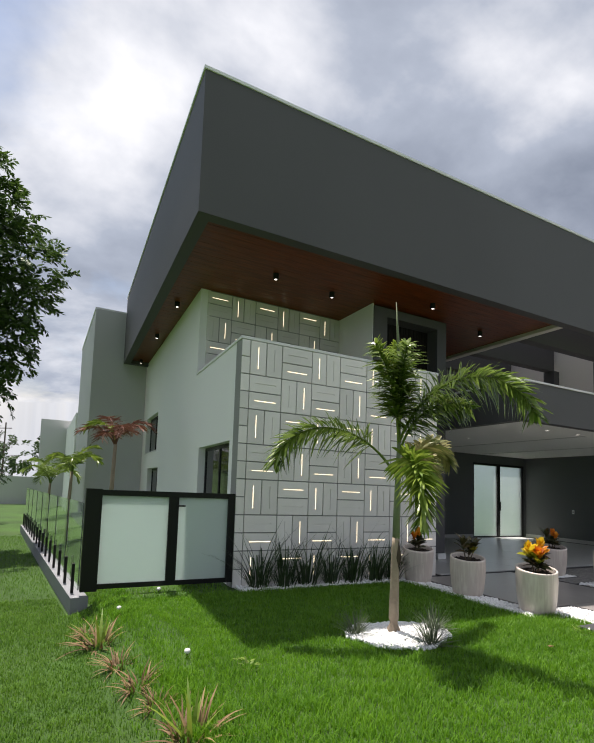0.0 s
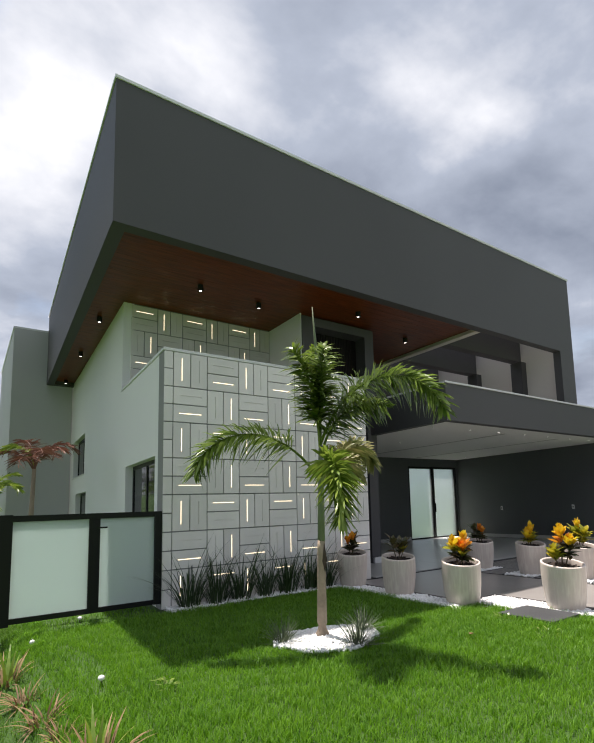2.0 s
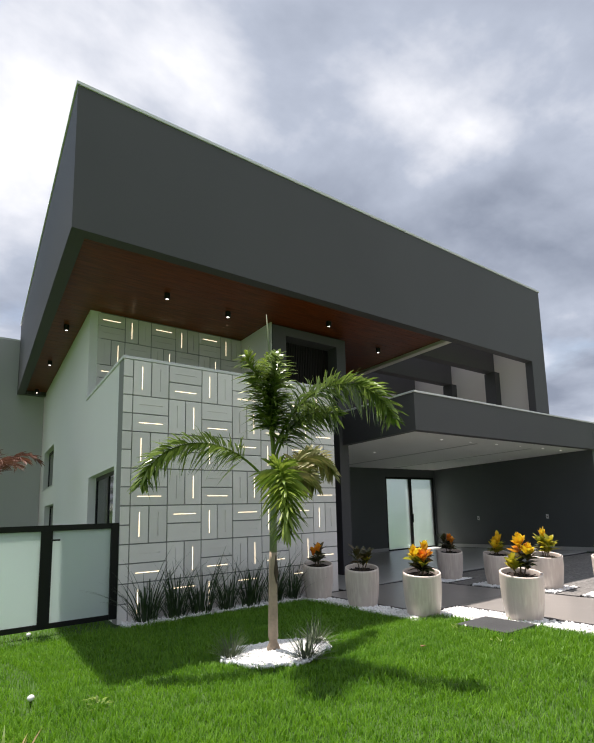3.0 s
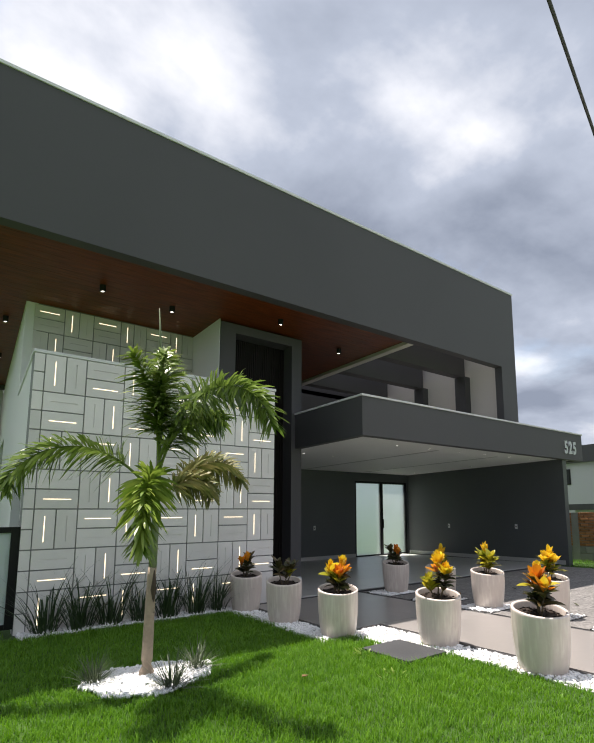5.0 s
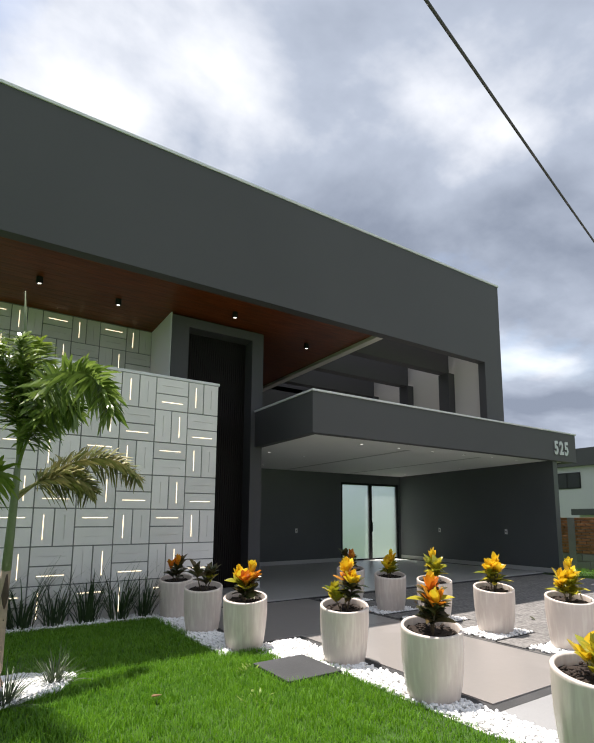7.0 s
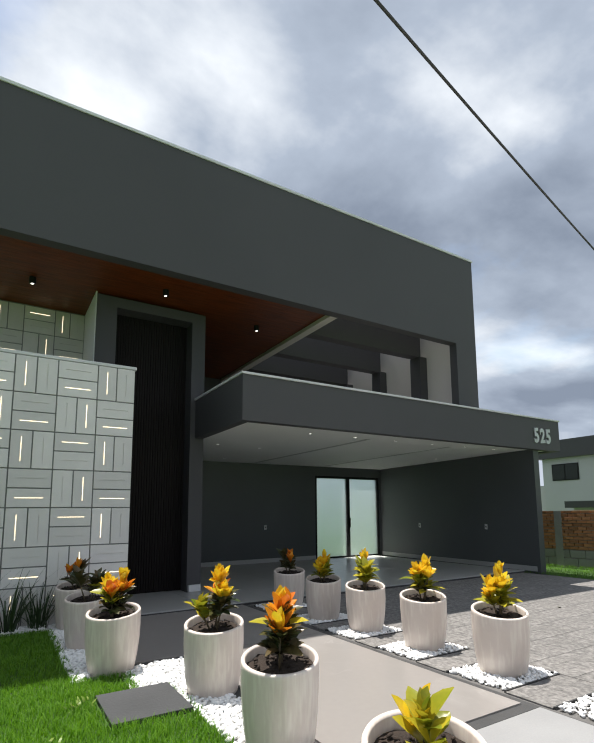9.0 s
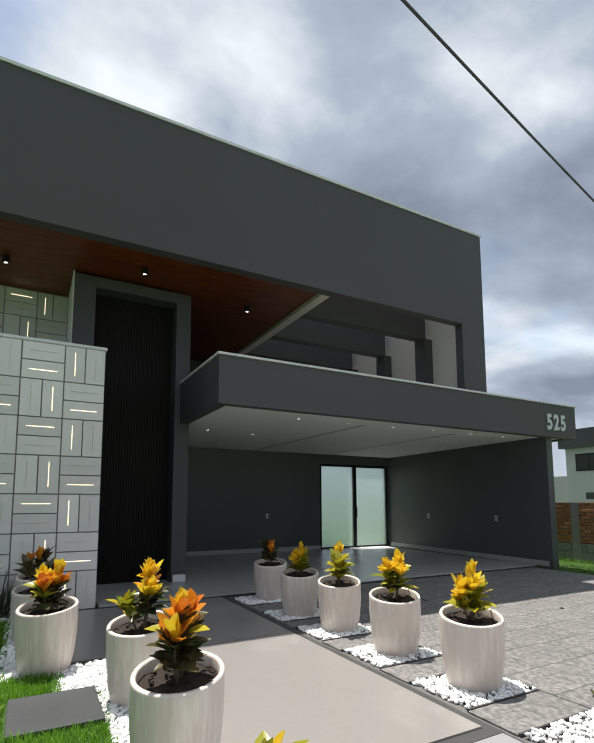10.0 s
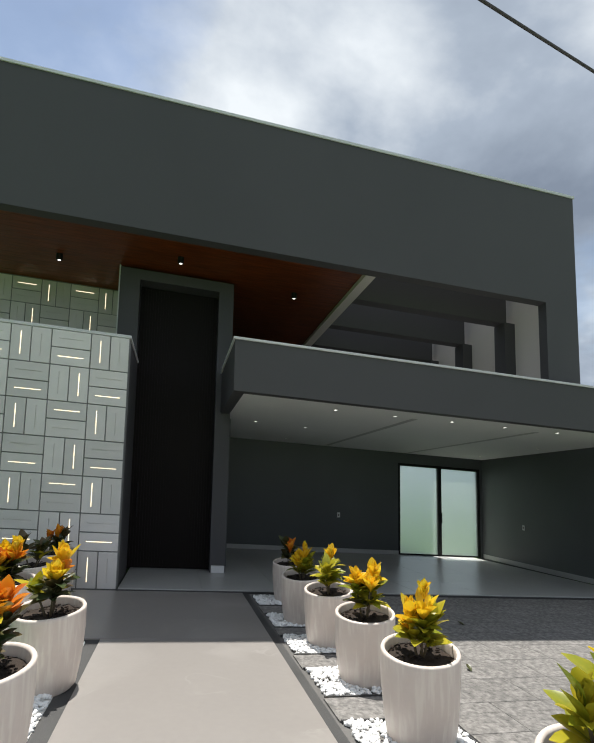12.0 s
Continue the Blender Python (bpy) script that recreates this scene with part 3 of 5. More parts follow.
structure("wall_carport_right", askew(0.0, 0.2, -0.3, CZ0 + 0.029), M_DARKER, "dark grey rendered end wall of the carport", "wall")
structure("wall_carport_left", boxes((PX1 - 0.1, 8.7, -0.3, PX1 + 0.1, CBY, CZ0 + 0.029)), M_DARKER, "dark grey wall between carport and house", "wall")
structure("baseboard_carport", boxes((PX1 + 0.1, CBY - 0.015, 0.04, GD0, CBY - 0.001, 0.15)), M_FLOOR, "grey tile baseboard along the carport walls", "baseboard")

structure("baseboard_end", askew(-0.015, -0.001, 0.04, 0.15, 6.05, 11.77), M_FLOOR, "grey tile baseboard along the carport end wall", "baseboard")
glass_door = thing("door_2", "black framed sliding door with two frosted glass leaves, closed", "door", kind="structure")
part("frame", boxes((GD0, CBY + 0.02, 0.04, GD0 + 0.07, CBY + 0.12, GDT), (GD1 - 0.07, CBY + 0.02, 0.04, GD1, CBY + 0.12, GDT),
                    (GD0 + 0.07, CBY + 0.02, GDT - 0.07, GD1 - 0.07, CBY + 0.12, GDT), (GD0 + 0.07, CBY + 0.02, 0.04, GD1 - 0.07, CBY + 0.12, 0.08),
                    ((GD0 + GD1) / 2 - 0.05, CBY + 0.01, 0.08, (GD0 + GD1) / 2 + 0.05, CBY + 0.12, GDT - 0.07)), M_BLACK, glass_door)
for a, b in ((GD0 + 0.07, (GD0 + GD1) / 2 - 0.05), ((GD0 + GD1) / 2 + 0.05, GD1 - 0.07)):
    pane = part("pane", boxes((a, CBY + 0.06, 0.08, b, CBY + 0.068, GDT - 0.07)), M_MATTE, glass_door)
    pane.visible_shadow = False
part("handle", boxes(((GD0 + GD1) / 2 + 0.02, CBY - 0.03, 0.95, (GD0 + GD1) / 2 + 0.045, CBY + 0.01, 1.25)), M_BLACK, glass_door)

# house number on the fascia
for k, ch in enumerate("525"):
    cu = bpy.data.curves.new("digit", "FONT")
    cu.body, cu.size, cu.extrude, cu.offset = ch, 0.45, 0.012, 0.018
    tmp = bpy.data.objects.new("digit", cu)
    scene.collection.objects.link(tmp)
    me = bpy.data.meshes.new_from_object(tmp.evaluated_get(bpy.context.evaluated_depsgraph_get()))
    bpy.data.objects.remove(tmp)
    me.materials.clear()
    me.materials.append(M_STEEL)
    x = 15.0 + k * 0.235
    ob = new("house_number", me)
    ob.matrix_world = Matrix.Translation((x, CY0 - 0.014, 2.965 + view_shear(x, CY0))) @ Euler((radians(90), 0, 0)).to_matrix().to_4x4() @ Matrix.Diagonal((0.85, 1, 1, 1))
    tagged(ob, "brushed steel digit %s on the dark carport fascia" % ch, "house number", "house number digits")

# back volumes of the house
structure("wall_rear_tall", boxes((1.06, 16.31, -0.5, 2.72, 22.0, 6.82)), M_GREYWALL, "pale grey tall rear volume of the house", "wall")
structure("trim_rear", boxes((1.04, 16.31, 6.82, 2.72, 22.0, 6.87)), M_FLASH, "metal flashing on the rear volume", "flashing")
structure("wall_rear_low", boxes((-0.3, 30.0, -0.5, 3.0, 36.0, 4.7)), M_GREYWALL, "pale grey low rear volume", "wall")
structure("wall_rear_mid", boxes((1.0, 22.0, -0.5, 2.6, 30.0, 4.2)), M_WHITE, "white rear wall with small windows", "wall")
structure("wall_boundary", boxes((-2.4, 36.0, -0.5, 20.0, 36.2, 1.55)), M_GREYWALL, "pale grey boundary wall behind the house", "wall")
structure("roof_back_cover", boxes((2.98, 12.4, 2.6, 13.3, 16.1, 2.8), (2.98, 16.1, -0.3, 9.0, 16.3, 5.1)), M_GREYWALL, "plain back of the house", "wall")

# ---- floors and paving ----
floor = structure("floor_carport", boxes((6.10, 6.35, -0.2, 15.25, 12.05, 0.022)), M_EDGE, "dark bedding under the carport tiles", "floor")
paving = structure("pavement_path", boxes((5.45, 4.02, -0.2, 7.9, 6.33, 0.004), (5.45, 6.33, -0.2, 6.09, 6.485, 0.004), (6.10, 1.40, -0.2, 7.9, 4.02, 0.004), (6.0, -4.0, -0.2, 7.9, 1.40, 0.002)), M_EDGE,
                   "dark granite edging round the entrance path", "path")
drive = structure("driveway", boxes((7.9, -4.0, -0.2, 15.0, 6.33, 0.0)), M_DRIVEBED, "bedding under the stone driveway", "driveway")

# ---- things: planters ----


def make_pot():
    pot = thing("planter_pot", "tall cream ceramic planter pot with faint slanting ripples", "plant pot", "planter pots")
    prof = [(0.0, 0.0), (0.200, 0.0), (0.211, 0.012), (0.232, 0.12), (0.248, 0.26), (0.255, 0.38), (0.255, 0.495), (0.256, 0.512), (0.250, 0.522), (0.232, 0.522), (0.226, 0.51), (0.224, 0.43)]
    bm = bmesh.new()
    n = 96
    rings = []
    for r, z in prof:
        r *= 0.95
        ring = []
        for i in range(n):
            a = 2 * math.pi * i / n
            rr = r
            if 0.03 < z < 0.48 and r > 0.15:
                wob = math.sin(11 * a + 5.0 * z + 1.2 * math.sin(3 * a)) * math.sin(5 * a - 3 * z)
                rr += 0.0032 * wob
            ring.append(bm.verts.new((rr * math.cos(a), rr * math.sin(a), z)))
        rings.append(ring)
    for lo, hi in zip(rings[1:], rings[2:]):
        for i in range(n):
            bm.faces.new((lo[i], lo[(i + 1) % n], hi[(i + 1) % n], hi[i]))
    bm.faces.new(list(reversed(rings[1])))
    for v in rings[0]:
        bm.verts.remove(v)
    part("body", bm, M_POT, pot, land=False, smooth=True)
    bm = bmesh.new()
    c = bm.verts.new((0, 0, 0.472))
    last = [c]
    rows = []
    for k in (1, 2, 3, 4, 5):
        rows.append([bm.verts.new((0.0425 * k * math.cos(a), 0.0425 * k * math.sin(a), 0.462 + 0.018 * noise.noise((9 * k * math.cos(a), 9 * math.sin(a), k))))
                     for a in [2 * math.pi * i / 24 for i in range(24)]])
    for i in range(24):
        bm.faces.new((c, rows[0][i], rows[0][(i + 1) % 24]))
    for lo, hi in zip(rows, rows[1:]):
        for i in range(24):
            bm.faces.new((lo[i], hi[i], hi[(i + 1) % 24], lo[(i + 1) % 24]))
    for k in range(46):
        r, a = 0.19 * math.sqrt(random.random()), random.random() * 6.28
        p = Vector((r * math.cos(a), r * math.sin(a), 0.475))
        m = Matrix.Translation(p) @ Euler((random.uniform(-.5, .5), random.uniform(-.5, .5), random.random() * 6)).to_matrix().to_4x4() @ Matrix.Diagonal((0.02, 0.011, 0.006, 1))
        bmesh.ops.create_icosphere(bm, subdivisions=1, radius=1, matrix=m)
    part("soil", bm, M_SOIL, pot, "dark bark-strewn soil", land=False, smooth=True)
    return pot


def leaf_mesh(name, mat, length, width, fold=0.25, bend=0.3):
    """A pointed leaf along +x, folded on its midrib and bent down."""
    bm = bmesh.new()
    rows = []
    for s, w in ((0.0, 0.08), (0.15, 0.45), (0.4, 0.92), (0.65, 1.0), (0.85, 0.62), (1.0, 0.06)):
        x, z = s * length, -bend * length * s * s
        hw = w * width / 2
        rows.append([bm.verts.new((x, -hw, z + fold * hw)), bm.verts.new((x, 0, z)), bm.verts.new((x, hw, z + fold * hw))])
    for a, b in zip(rows, rows[1:]):
        bm.faces.new((a[0], b[0], b[1], a[1]))
        bm.faces.new((a[1], b[1], b[2], a[2]))
    return mesh_of(name, bm, mat, land=False, smooth=True)


CUPPED = ((0.125, 0.064, 0.55, -0.12), (0.11, 0.060, 0.6, 0.1), (0.135, 0.068, 0.5, -0.2))
OPEN = ((0.135, 0.068, 0.4, 0.1), (0.12, 0.062, 0.5, 0.25), (0.15, 0.074, 0.3, 0.4))
LEAVES = {k: [leaf_mesh("leaf", m, *row) for row in rows] for k, m, rows in (("yellow", M_YELLOW, CUPPED), ("orange", M_ORANGE, CUPPED), ("lime", M_LIME, OPEN), ("purple", M_PURPLE, OPEN))}


def make_croton(name_label, stems, seed, scale=1.0, leaf=1.0):
    """stems: (lean x, lean y, height, [(share of height, leaf kind, count, spread)])."""
    r = random.Random(seed)
    plant = thing("croton_plant", name_label, "plant", "croton plants")
    for lx, ly, hgt, whorls in stems:
        hgt *= scale
        pts = [Vector((lx * 0.35 + (lx * 0.9) * s * scale, ly * 0.35 + (ly * 0.9) * s * scale, 0.455 + hgt * s)) for s in (0, 0.35, 0.7, 1.0)]
        part("stem", rod(bmesh.new(), pts, [0.009, 0.008, 0.007, 0.004], 6), M_STEM, plant, land=False, smooth=True)
        for share, kind, cnt, tilt in whorls:
            base = pts[0].lerp(pts[-1], share)
            for k in range(int(cnt * 1.9)):
                az = k * 2.4 + r.uniform(-0.3, 0.3)
                up = radians(min(tilt + (6 if kind in ("yellow", "orange") else 24), 74) + r.uniform(-16, 16))
                size = leaf * r.uniform(0.75, 1.15) * (0.8 if tilt > 60 else 1.0)
                turn = Euler((r.uniform(-0.3, 0.3), -up, az), "XYZ").to_matrix().to_4x4() @ Matrix.Diagonal((size, size, size, 1))
                ob = new("leaf", r.choice(LEAVES[kind]))
                ob.parent = plant
                ob.matrix_basis = Matrix.Translation(base + Vector((0, 0, r.uniform(-0.02, 0.02)))) @ turn
    return plant


FULL = [(0.05, 0.02, 0.27, [(0.35, "purple", 6, 5), (0.6, "purple", 7, 15), (0.8, "orange", 7, 30), (1.0, "yellow", 7, 60)]),
        (-0.06, 0.03, 0.25, [(0.4, "purple", 5, 5), (0.65, "lime", 6, 20), (0.85, "yellow", 7, 35), (1.0, "yellow", 6, 62)]),
        (0.0, -0.06, 0.20, [(0.4, "purple", 6, 0), (0.7, "lime", 5, 25), (1.0, "orange", 6, 50)])]
TALL = [(0.02, 0.05, 0.36, [(0.5, "purple", 5, 10), (0.72, "orange", 4, 25), (0.88, "yellow", 8, 40), (1.0, "yellow", 8, 65)]),
        (0.07, -0.03, 0.27, [(0.5, "purple", 6, 5), (0.75, "purple", 6, 20), (0.9, "yellow", 8, 40), (1.0, "yellow", 6, 65)]),
        (-0.08, -0.02, 0.14, [(0.7, "lime", 7, 25), (1.0, "lime", 6, 55)])]
BIG = [(0.0, 0.0, 0.33, [(0.25, "purple", 6, 12), (0.45, "purple", 6, 18), (0.62, "lime", 3, 24), (0.75, "purple", 5, 28), (0.9, "orange", 5, 40), (1.0, "yellow", 5, 62)]),
       (0.07, 0.03, 0.27, [(0.4, "purple", 5, 10), (0.7, "purple", 6, 20), (0.85, "orange", 4, 35), (1.0, "orange", 4, 58)]),
       (-0.06, -0.05, 0.24, [(0.45, "purple", 5, 8), (0.75, "purple", 6, 22), (0.9, "orange", 4, 35), (1.0, "yellow", 3, 58)])]
SPARSE = [(-0.08, 0.0, 0.22, [(0.7, "purple", 3, 20), (1.0, "purple", 5, 45)]), (0.05, 0.02, 0.14, [(0.6, "purple", 5, 15), (1.0, "purple", 6, 40)]),
          (0.09, -0.02, 0.18, [(0.6, "lime", 3, 25), (1.0, "purple", 5, 45)])]
RUSTY = [(0.0, 0.0, 0.22, [(0.4, "purple", 6, 5), (0.75, "purple", 7, 25), (1.0, "orange", 5, 55)]), (0.07, 0.02, 0.2, [(0.5, "purple", 6, 15), (1.0, "purple", 6, 50)]),
         (-0.06, 0.03, 0.2, [(0.5, "purple", 6, 15), (1.0, "orange", 4, 55)])]
SLIM = [(0.02, 0.0, 0.34, [(0.3, "lime", 6, 20), (0.5, "lime", 6, 25), (0.7, "yellow", 5, 35), (1.0, "yellow", 7, 62)]), (-0.05, 0.02, 0.20, [(0.5, "lime", 6, 15), (0.8, "yellow", 6, 30), (1.0, "yellow", 6, 55)]),
        (0.05, 0.03, 0.16, [(0.5, "lime", 6, 15), (1.0, "lime", 6, 45)])]
BUSHY = [(0.06, 0.0, 0.28, [(0.4, "lime", 6, 5), (0.7, "lime", 7, 15), (0.9, "yellow", 7, 30), (1.0, "yellow", 6, 60)]),
         (-0.06, 0.02, 0.27, [(0.4, "purple", 5, 5), (0.7, "lime", 7, 15), (0.9, "yellow", 7, 30), (1.0, "yellow", 6, 60)]),
         (0.0, -0.05, 0.24, [(0.5, "lime", 6, 10), (1.0, "yellow", 8, 45)])]
LIMES = [(-0.08, 0.0, 0.22, [(0.5, "lime", 6, 10), (0.8, "lime", 7, 20), (1.0, "lime", 6, 50)]), (0.04, 0.0, 0.30, [(0.5, "lime", 6, 10), (0.75, "lime", 6, 25), (1.0, "yellow", 7, 55)]),
         (0.09, 0.02, 0.2, [(0.6, "purple", 6, 10), (1.0, "lime", 6, 45)])]

TINY = [(0.0, 0.0, 0.20, [(0.3, "lime", 3, 20), (0.6, "lime", 3, 35), (1.0, "lime", 3, 70)]), (0.06, 0.0, 0.10, [(1.0, "yellow", 3, 35)]), (-0.06, 0.02, 0.09, [(1.0, "lime", 3, 30)])]

pot = make_pot()
PLACES = [  # x, y, plant stems, label, growth
    (5.36, 6.12, RUSTY, "rusty brown croton with a few orange leaves in a pot", 0.95),
    (5.35, 5.08, SPARSE, "sparse dark green croton with bare stems in a pot", 1.0),
    (5.41, 4.03, FULL, "bushy croton with bright yellow and orange top leaves in a pot", 1.0),
    (6.0, 3.02, TALL, "tall croton with orange-yellow leaf rosettes in a pot", 1.0),
    (5.965, 1.86, BIG, "full croton with dark lower leaves and orange top in a pot", 1.0),
    (5.86, 0.55, TINY, "small croton with few yellow-green leaves in a pot", 0.7),
    (8.40, 0.72, LIMES, "croton with green and yellow leaves in a pot", 1.15),
    (8.35, 2.04, SLIM, "slim croton with yellow leaf rosettes over green in a pot", 1.0),
    (8.365, 2.99, BUSHY, "rounded croton with yellow leaves over green ones in a pot", 1.0),
    (8.355, 3.94, LIMES, "loose croton with lime and yellow leaves in a pot", 1.0),
    (8.30, 4.77, SLIM, "slim croton with yellow leaves in a pot", 0.85),
    (8.41, 5.87, RUSTY, "rusty brown croton with orange tips in a pot", 1.0),
]
for k, (x, y, stems, label, grow) in enumerate(PLACES):
    spot = pose(x, y, view_shear(x, y) + 0.012, 0, 0, 37 * k)
    if k:
        copy_thing(pot, spot)
    else:
        pot.matrix_basis = spot
    plant = make_croton(label, stems, 40 + k, grow * 1.08, 1.12)
    plant.matrix_basis = pose(x, y, view_shear(x, y) + 0.012, 0, 0, (20, 0, -30, -40, 20, 80, 10, -30, 15, 60, 0, 100)[k])

# ---- things: palm tree ----


def frond_mesh(base, az, rise, length, droop, mat, pairs=62, leaf=0.24, seed=0, round_about=True, width=0.0135):
    """An arching frond with leaflets on all sides of its midrib."""
    r = random.Random(seed)
    a = radians(az)
    d = Vector((math.cos(a), math.sin(a), 0))
    pts, p, e = [], Vector(base), radians(rise)
    steps = 16
    for k in range(steps + 1):
        pts.append(p.copy())
        p = p + (d * math.cos(e) + Vector((0, 0, math.sin(e)))) * (length / steps)
        e -= radians(droop) / steps * (0.4 + 1.2 * k / steps)
    bm = rod(bmesh.new(), pts, [0.014 * (1 - 0.85 * k / steps) + 0.002 for k in range(steps + 1)], 6)
    for k in range(pairs):
        s = 0.27 + 0.73 * k / (pairs - 1)
        i = min(int(s * steps), steps - 1)
        at = pts[i].lerp(pts[i + 1], s * steps - i)
        fwd = (pts[i + 1] - pts[i]).normalized()
        side = fwd.cross(Vector((0, 0, 1))).normalized()
        up = side.cross(fwd)
        for turn in ((-0.2, 1.2, 2.2, 3.4, 4.6) if round_about else (0.25, 2.9)):
            ang = turn + r.uniform(-0.35, 0.35)
            out = side * math.cos(ang) + up * math.sin(ang)
            ln = leaf * (0.55 + 0.75 * math.sin(math.pi * min(0.2 + 0.75 * s, 1))) * r.uniform(0.65, 1.25)
            way = (out * 0.85 + fwd * (0.2 + 0.35 * s + r.uniform(-0.15, 0.35))).normalized()
            w = width * r.uniform(0.8, 1.3)
            across = way.cross(fwd if abs(way.dot(fwd)) < 0.95 else up).normalized()
            across = (across + Vector((r.uniform(-0.4, 0.4), r.uniform(-0.4, 0.4), r.uniform(-0.4, 0.4)))).normalized()
            q = [(0.0, 0.25), (0.35, 1.0), (0.75, 0.85), (1.0, 0.1)]
            rows = []
            for f, ww in q:
                c = at + way * ln * f + Vector((0, 0, -0.34 * ln * f * f))
                rows.append((bm.verts.new(c - across * w * ww), bm.verts.new(c + across * w * ww)))
            for u, v in zip(rows, rows[1:]):
                bm.faces.new((u[0], u[1], v[1], v[0]))
    me = bpy.data.meshes.new("frond")
    bm.to_mesh(me)
    bm.free()
    me.materials.append(mat)
    return me


def make_palm():
    palm = thing("palm_tree", "young foxtail palm with arching bushy green fronds in the lawn", "palm tree")
    pts = [(0, 0, -0.02), (0, 0, 0.05), (0.0, 0, 0.15), (0.005, 0, 0.5), (0.01, 0, 0.86), (0.015, 0, 0.95)]
    part("trunk", rod(bmesh.new(), pts, [0.070, 0.066, 0.050, 0.044, 0.040, 0.037], 20), M_TRUNK, palm, "pale brown ringed trunk", land=False, smooth=True)
    part("shaft", rod(bmesh.new(), [(0.015, 0, 0.94), (0.02, 0, 1.2), (0.03, 0, 1.6), (0.035, 0, 1.95)], [0.038, 0.036, 0.03, 0.018], 14), M_SHAFT, palm, "smooth green crown shaft", land=False, smooth=True)
    part("sheath", rod(bmesh.new(), [(0.02, -0.03, 0.55), (0.02, -0.035, 0.75), (0.02, -0.03, 0.92)], [0.012, 0.03, 0.008], 8), M_BARK, palm, "dry brown leaf sheath", land=False, smooth=True)
    part("spear", rod(bmesh.new(), [(0.035, 0, 1.9), (0.03, 0.0, 2.6), (0.0, 0.0, 3.0), (-0.03, 0.0, 3.38)], [0.018, 0.017, 0.014, 0.004], 8), M_SHAFT, palm, "closed upright spear leaf", land=False, smooth=True)
    rows = [((0.02, 0, 1.55), 160, 54, 1.62, 142, M_FROND, 0.2), ((0.03, 0, 1.9), -68, 66, 1.75, 150, M_FROND, 0.21), ((0.02, 0, 1.5), 20, 42, 1.38, 102, M_FRONDDRY, 0.17),
            ((0.02, 0, 1.62), -116, 32, 1.25, 150, M_FRONDLIGHT, 0.19), ((0.03, 0, 1.85), 60, 88, 1.12, 24, M_FRONDLIGHT, 0.24), ((0.03, 0, 1.85), -110, 88, 1.08, 26, M_FROND, 0.24),
            ((0.03, 0, 1.85), 170, 87, 1.12, 34, M_FRONDLIGHT, 0.22), ((0.03, 0, 1.75), -60, 76, 1.0, 110, M_FROND, 0.19), ((0.02, 0, 1.55), 12, 34, 0.75, 100, M_FRONDDRY, 0.16)]
    for k, (b, az, rise, ln, droop, mat, lf) in enumerate(rows):
        ob = new("frond", frond_mesh(b, az, rise, ln, droop, mat, leaf=lf * 1.0, seed=k))
        ob.parent = palm
        if mat is M_FRONDDRY:
            tagged(ob, "browning frond")
    palm.matrix_basis = pose(3.07, 3.93, view_shear(3.07, 3.93), 0, 0, 0)
    return palm


make_palm()


def small_palm(x, y, height, label, mats, length, seed, n=7):
    r = random.Random(seed)
    palm = thing("palm_tree", label, "palm tree", "palms behind the fence")
    part("trunk", rod(bmesh.new(), [(0, 0, -0.3), (0, 0, height * 0.6), (0.02, 0, height)], [0.06, 0.042, 0.034], 12), M_TRUNK, palm, land=False, smooth=True)
    for k in range(n):
        ob = new("frond", frond_mesh((0.02, 0, height - 0.05), k * 360 / n + r.uniform(-15, 15), r.uniform(66, 88), length * r.uniform(0.75, 1.2), r.uniform(110, 190),
                                     mats[k % len(mats)], pairs=34, leaf=0.24, seed=seed + k, round_about=False, width=0.009 if mats[k % len(mats)] is M_FRONDRED else 0.016))
        ob.parent = palm
    palm.matrix_basis = pose(x, y, view_shear(x, y))


small_palm(1.07, 10.0, 2.12, "palm with withered reddish fronds and one green one", (M_FRONDRED, M_FRONDRED, M_FRONDRED, M_FRONDRED, M_FRONDLIGHT), 0.85, 11, 9)
small_palm(0.52, 13.6, 1.62, "young green palm behind the glass fence", (M_FRONDLIGHT, M_FROND), 0.9, 23)
small_palm(0.1, 16.6, 1.3, "small green palm behind the glass fence", (M_FROND,), 1.1, 37)

# ---- things: clumps of blades ----


def blades_mesh(name, n, length, spread, width, mat, seed, lean=(8, 50), radius=0.06, bend=0.5):
    r = random.Random(seed)
    bm = bmesh.new()
    for k in range(n):
        az, rr = r.random() * 6.283, radius * math.sqrt(r.random())
        base = Vector((rr * math.cos(az), rr * math.sin(az), -0.01))
        az += r.uniform(-0.8, 0.8)
        d = Vector((math.cos(az), math.sin(az), 0))
        side = Vector((-d.y, d.x, 0))
        e = radians(90 - r.uniform(*lean))
        ln = length * r.uniform(0.55, 1.1)
        w = width * r.uniform(0.7, 1.2) / 2
        p, rows = base, []
        for i in range(6):
            ww = w * (1 - (i / 5) ** 2 * 0.95)
            rows.append((bm.verts.new(p - side * ww), bm.verts.new(p + side * ww)))
            p = p + (d * math.cos(e) + Vector((0, 0, math.sin(e)))) * ln / 5
            e -= bend * r.uniform(0.5, 1.5) * spread / 5
        for u, v in zip(rows, rows[1:]):
            bm.faces.new((u[0], u[1], v[1], v[0]))
    me = bpy.data.meshes.new(name)
    bm.to_mesh(me)
    bm.free()
    me.materials.append(mat)
    return me


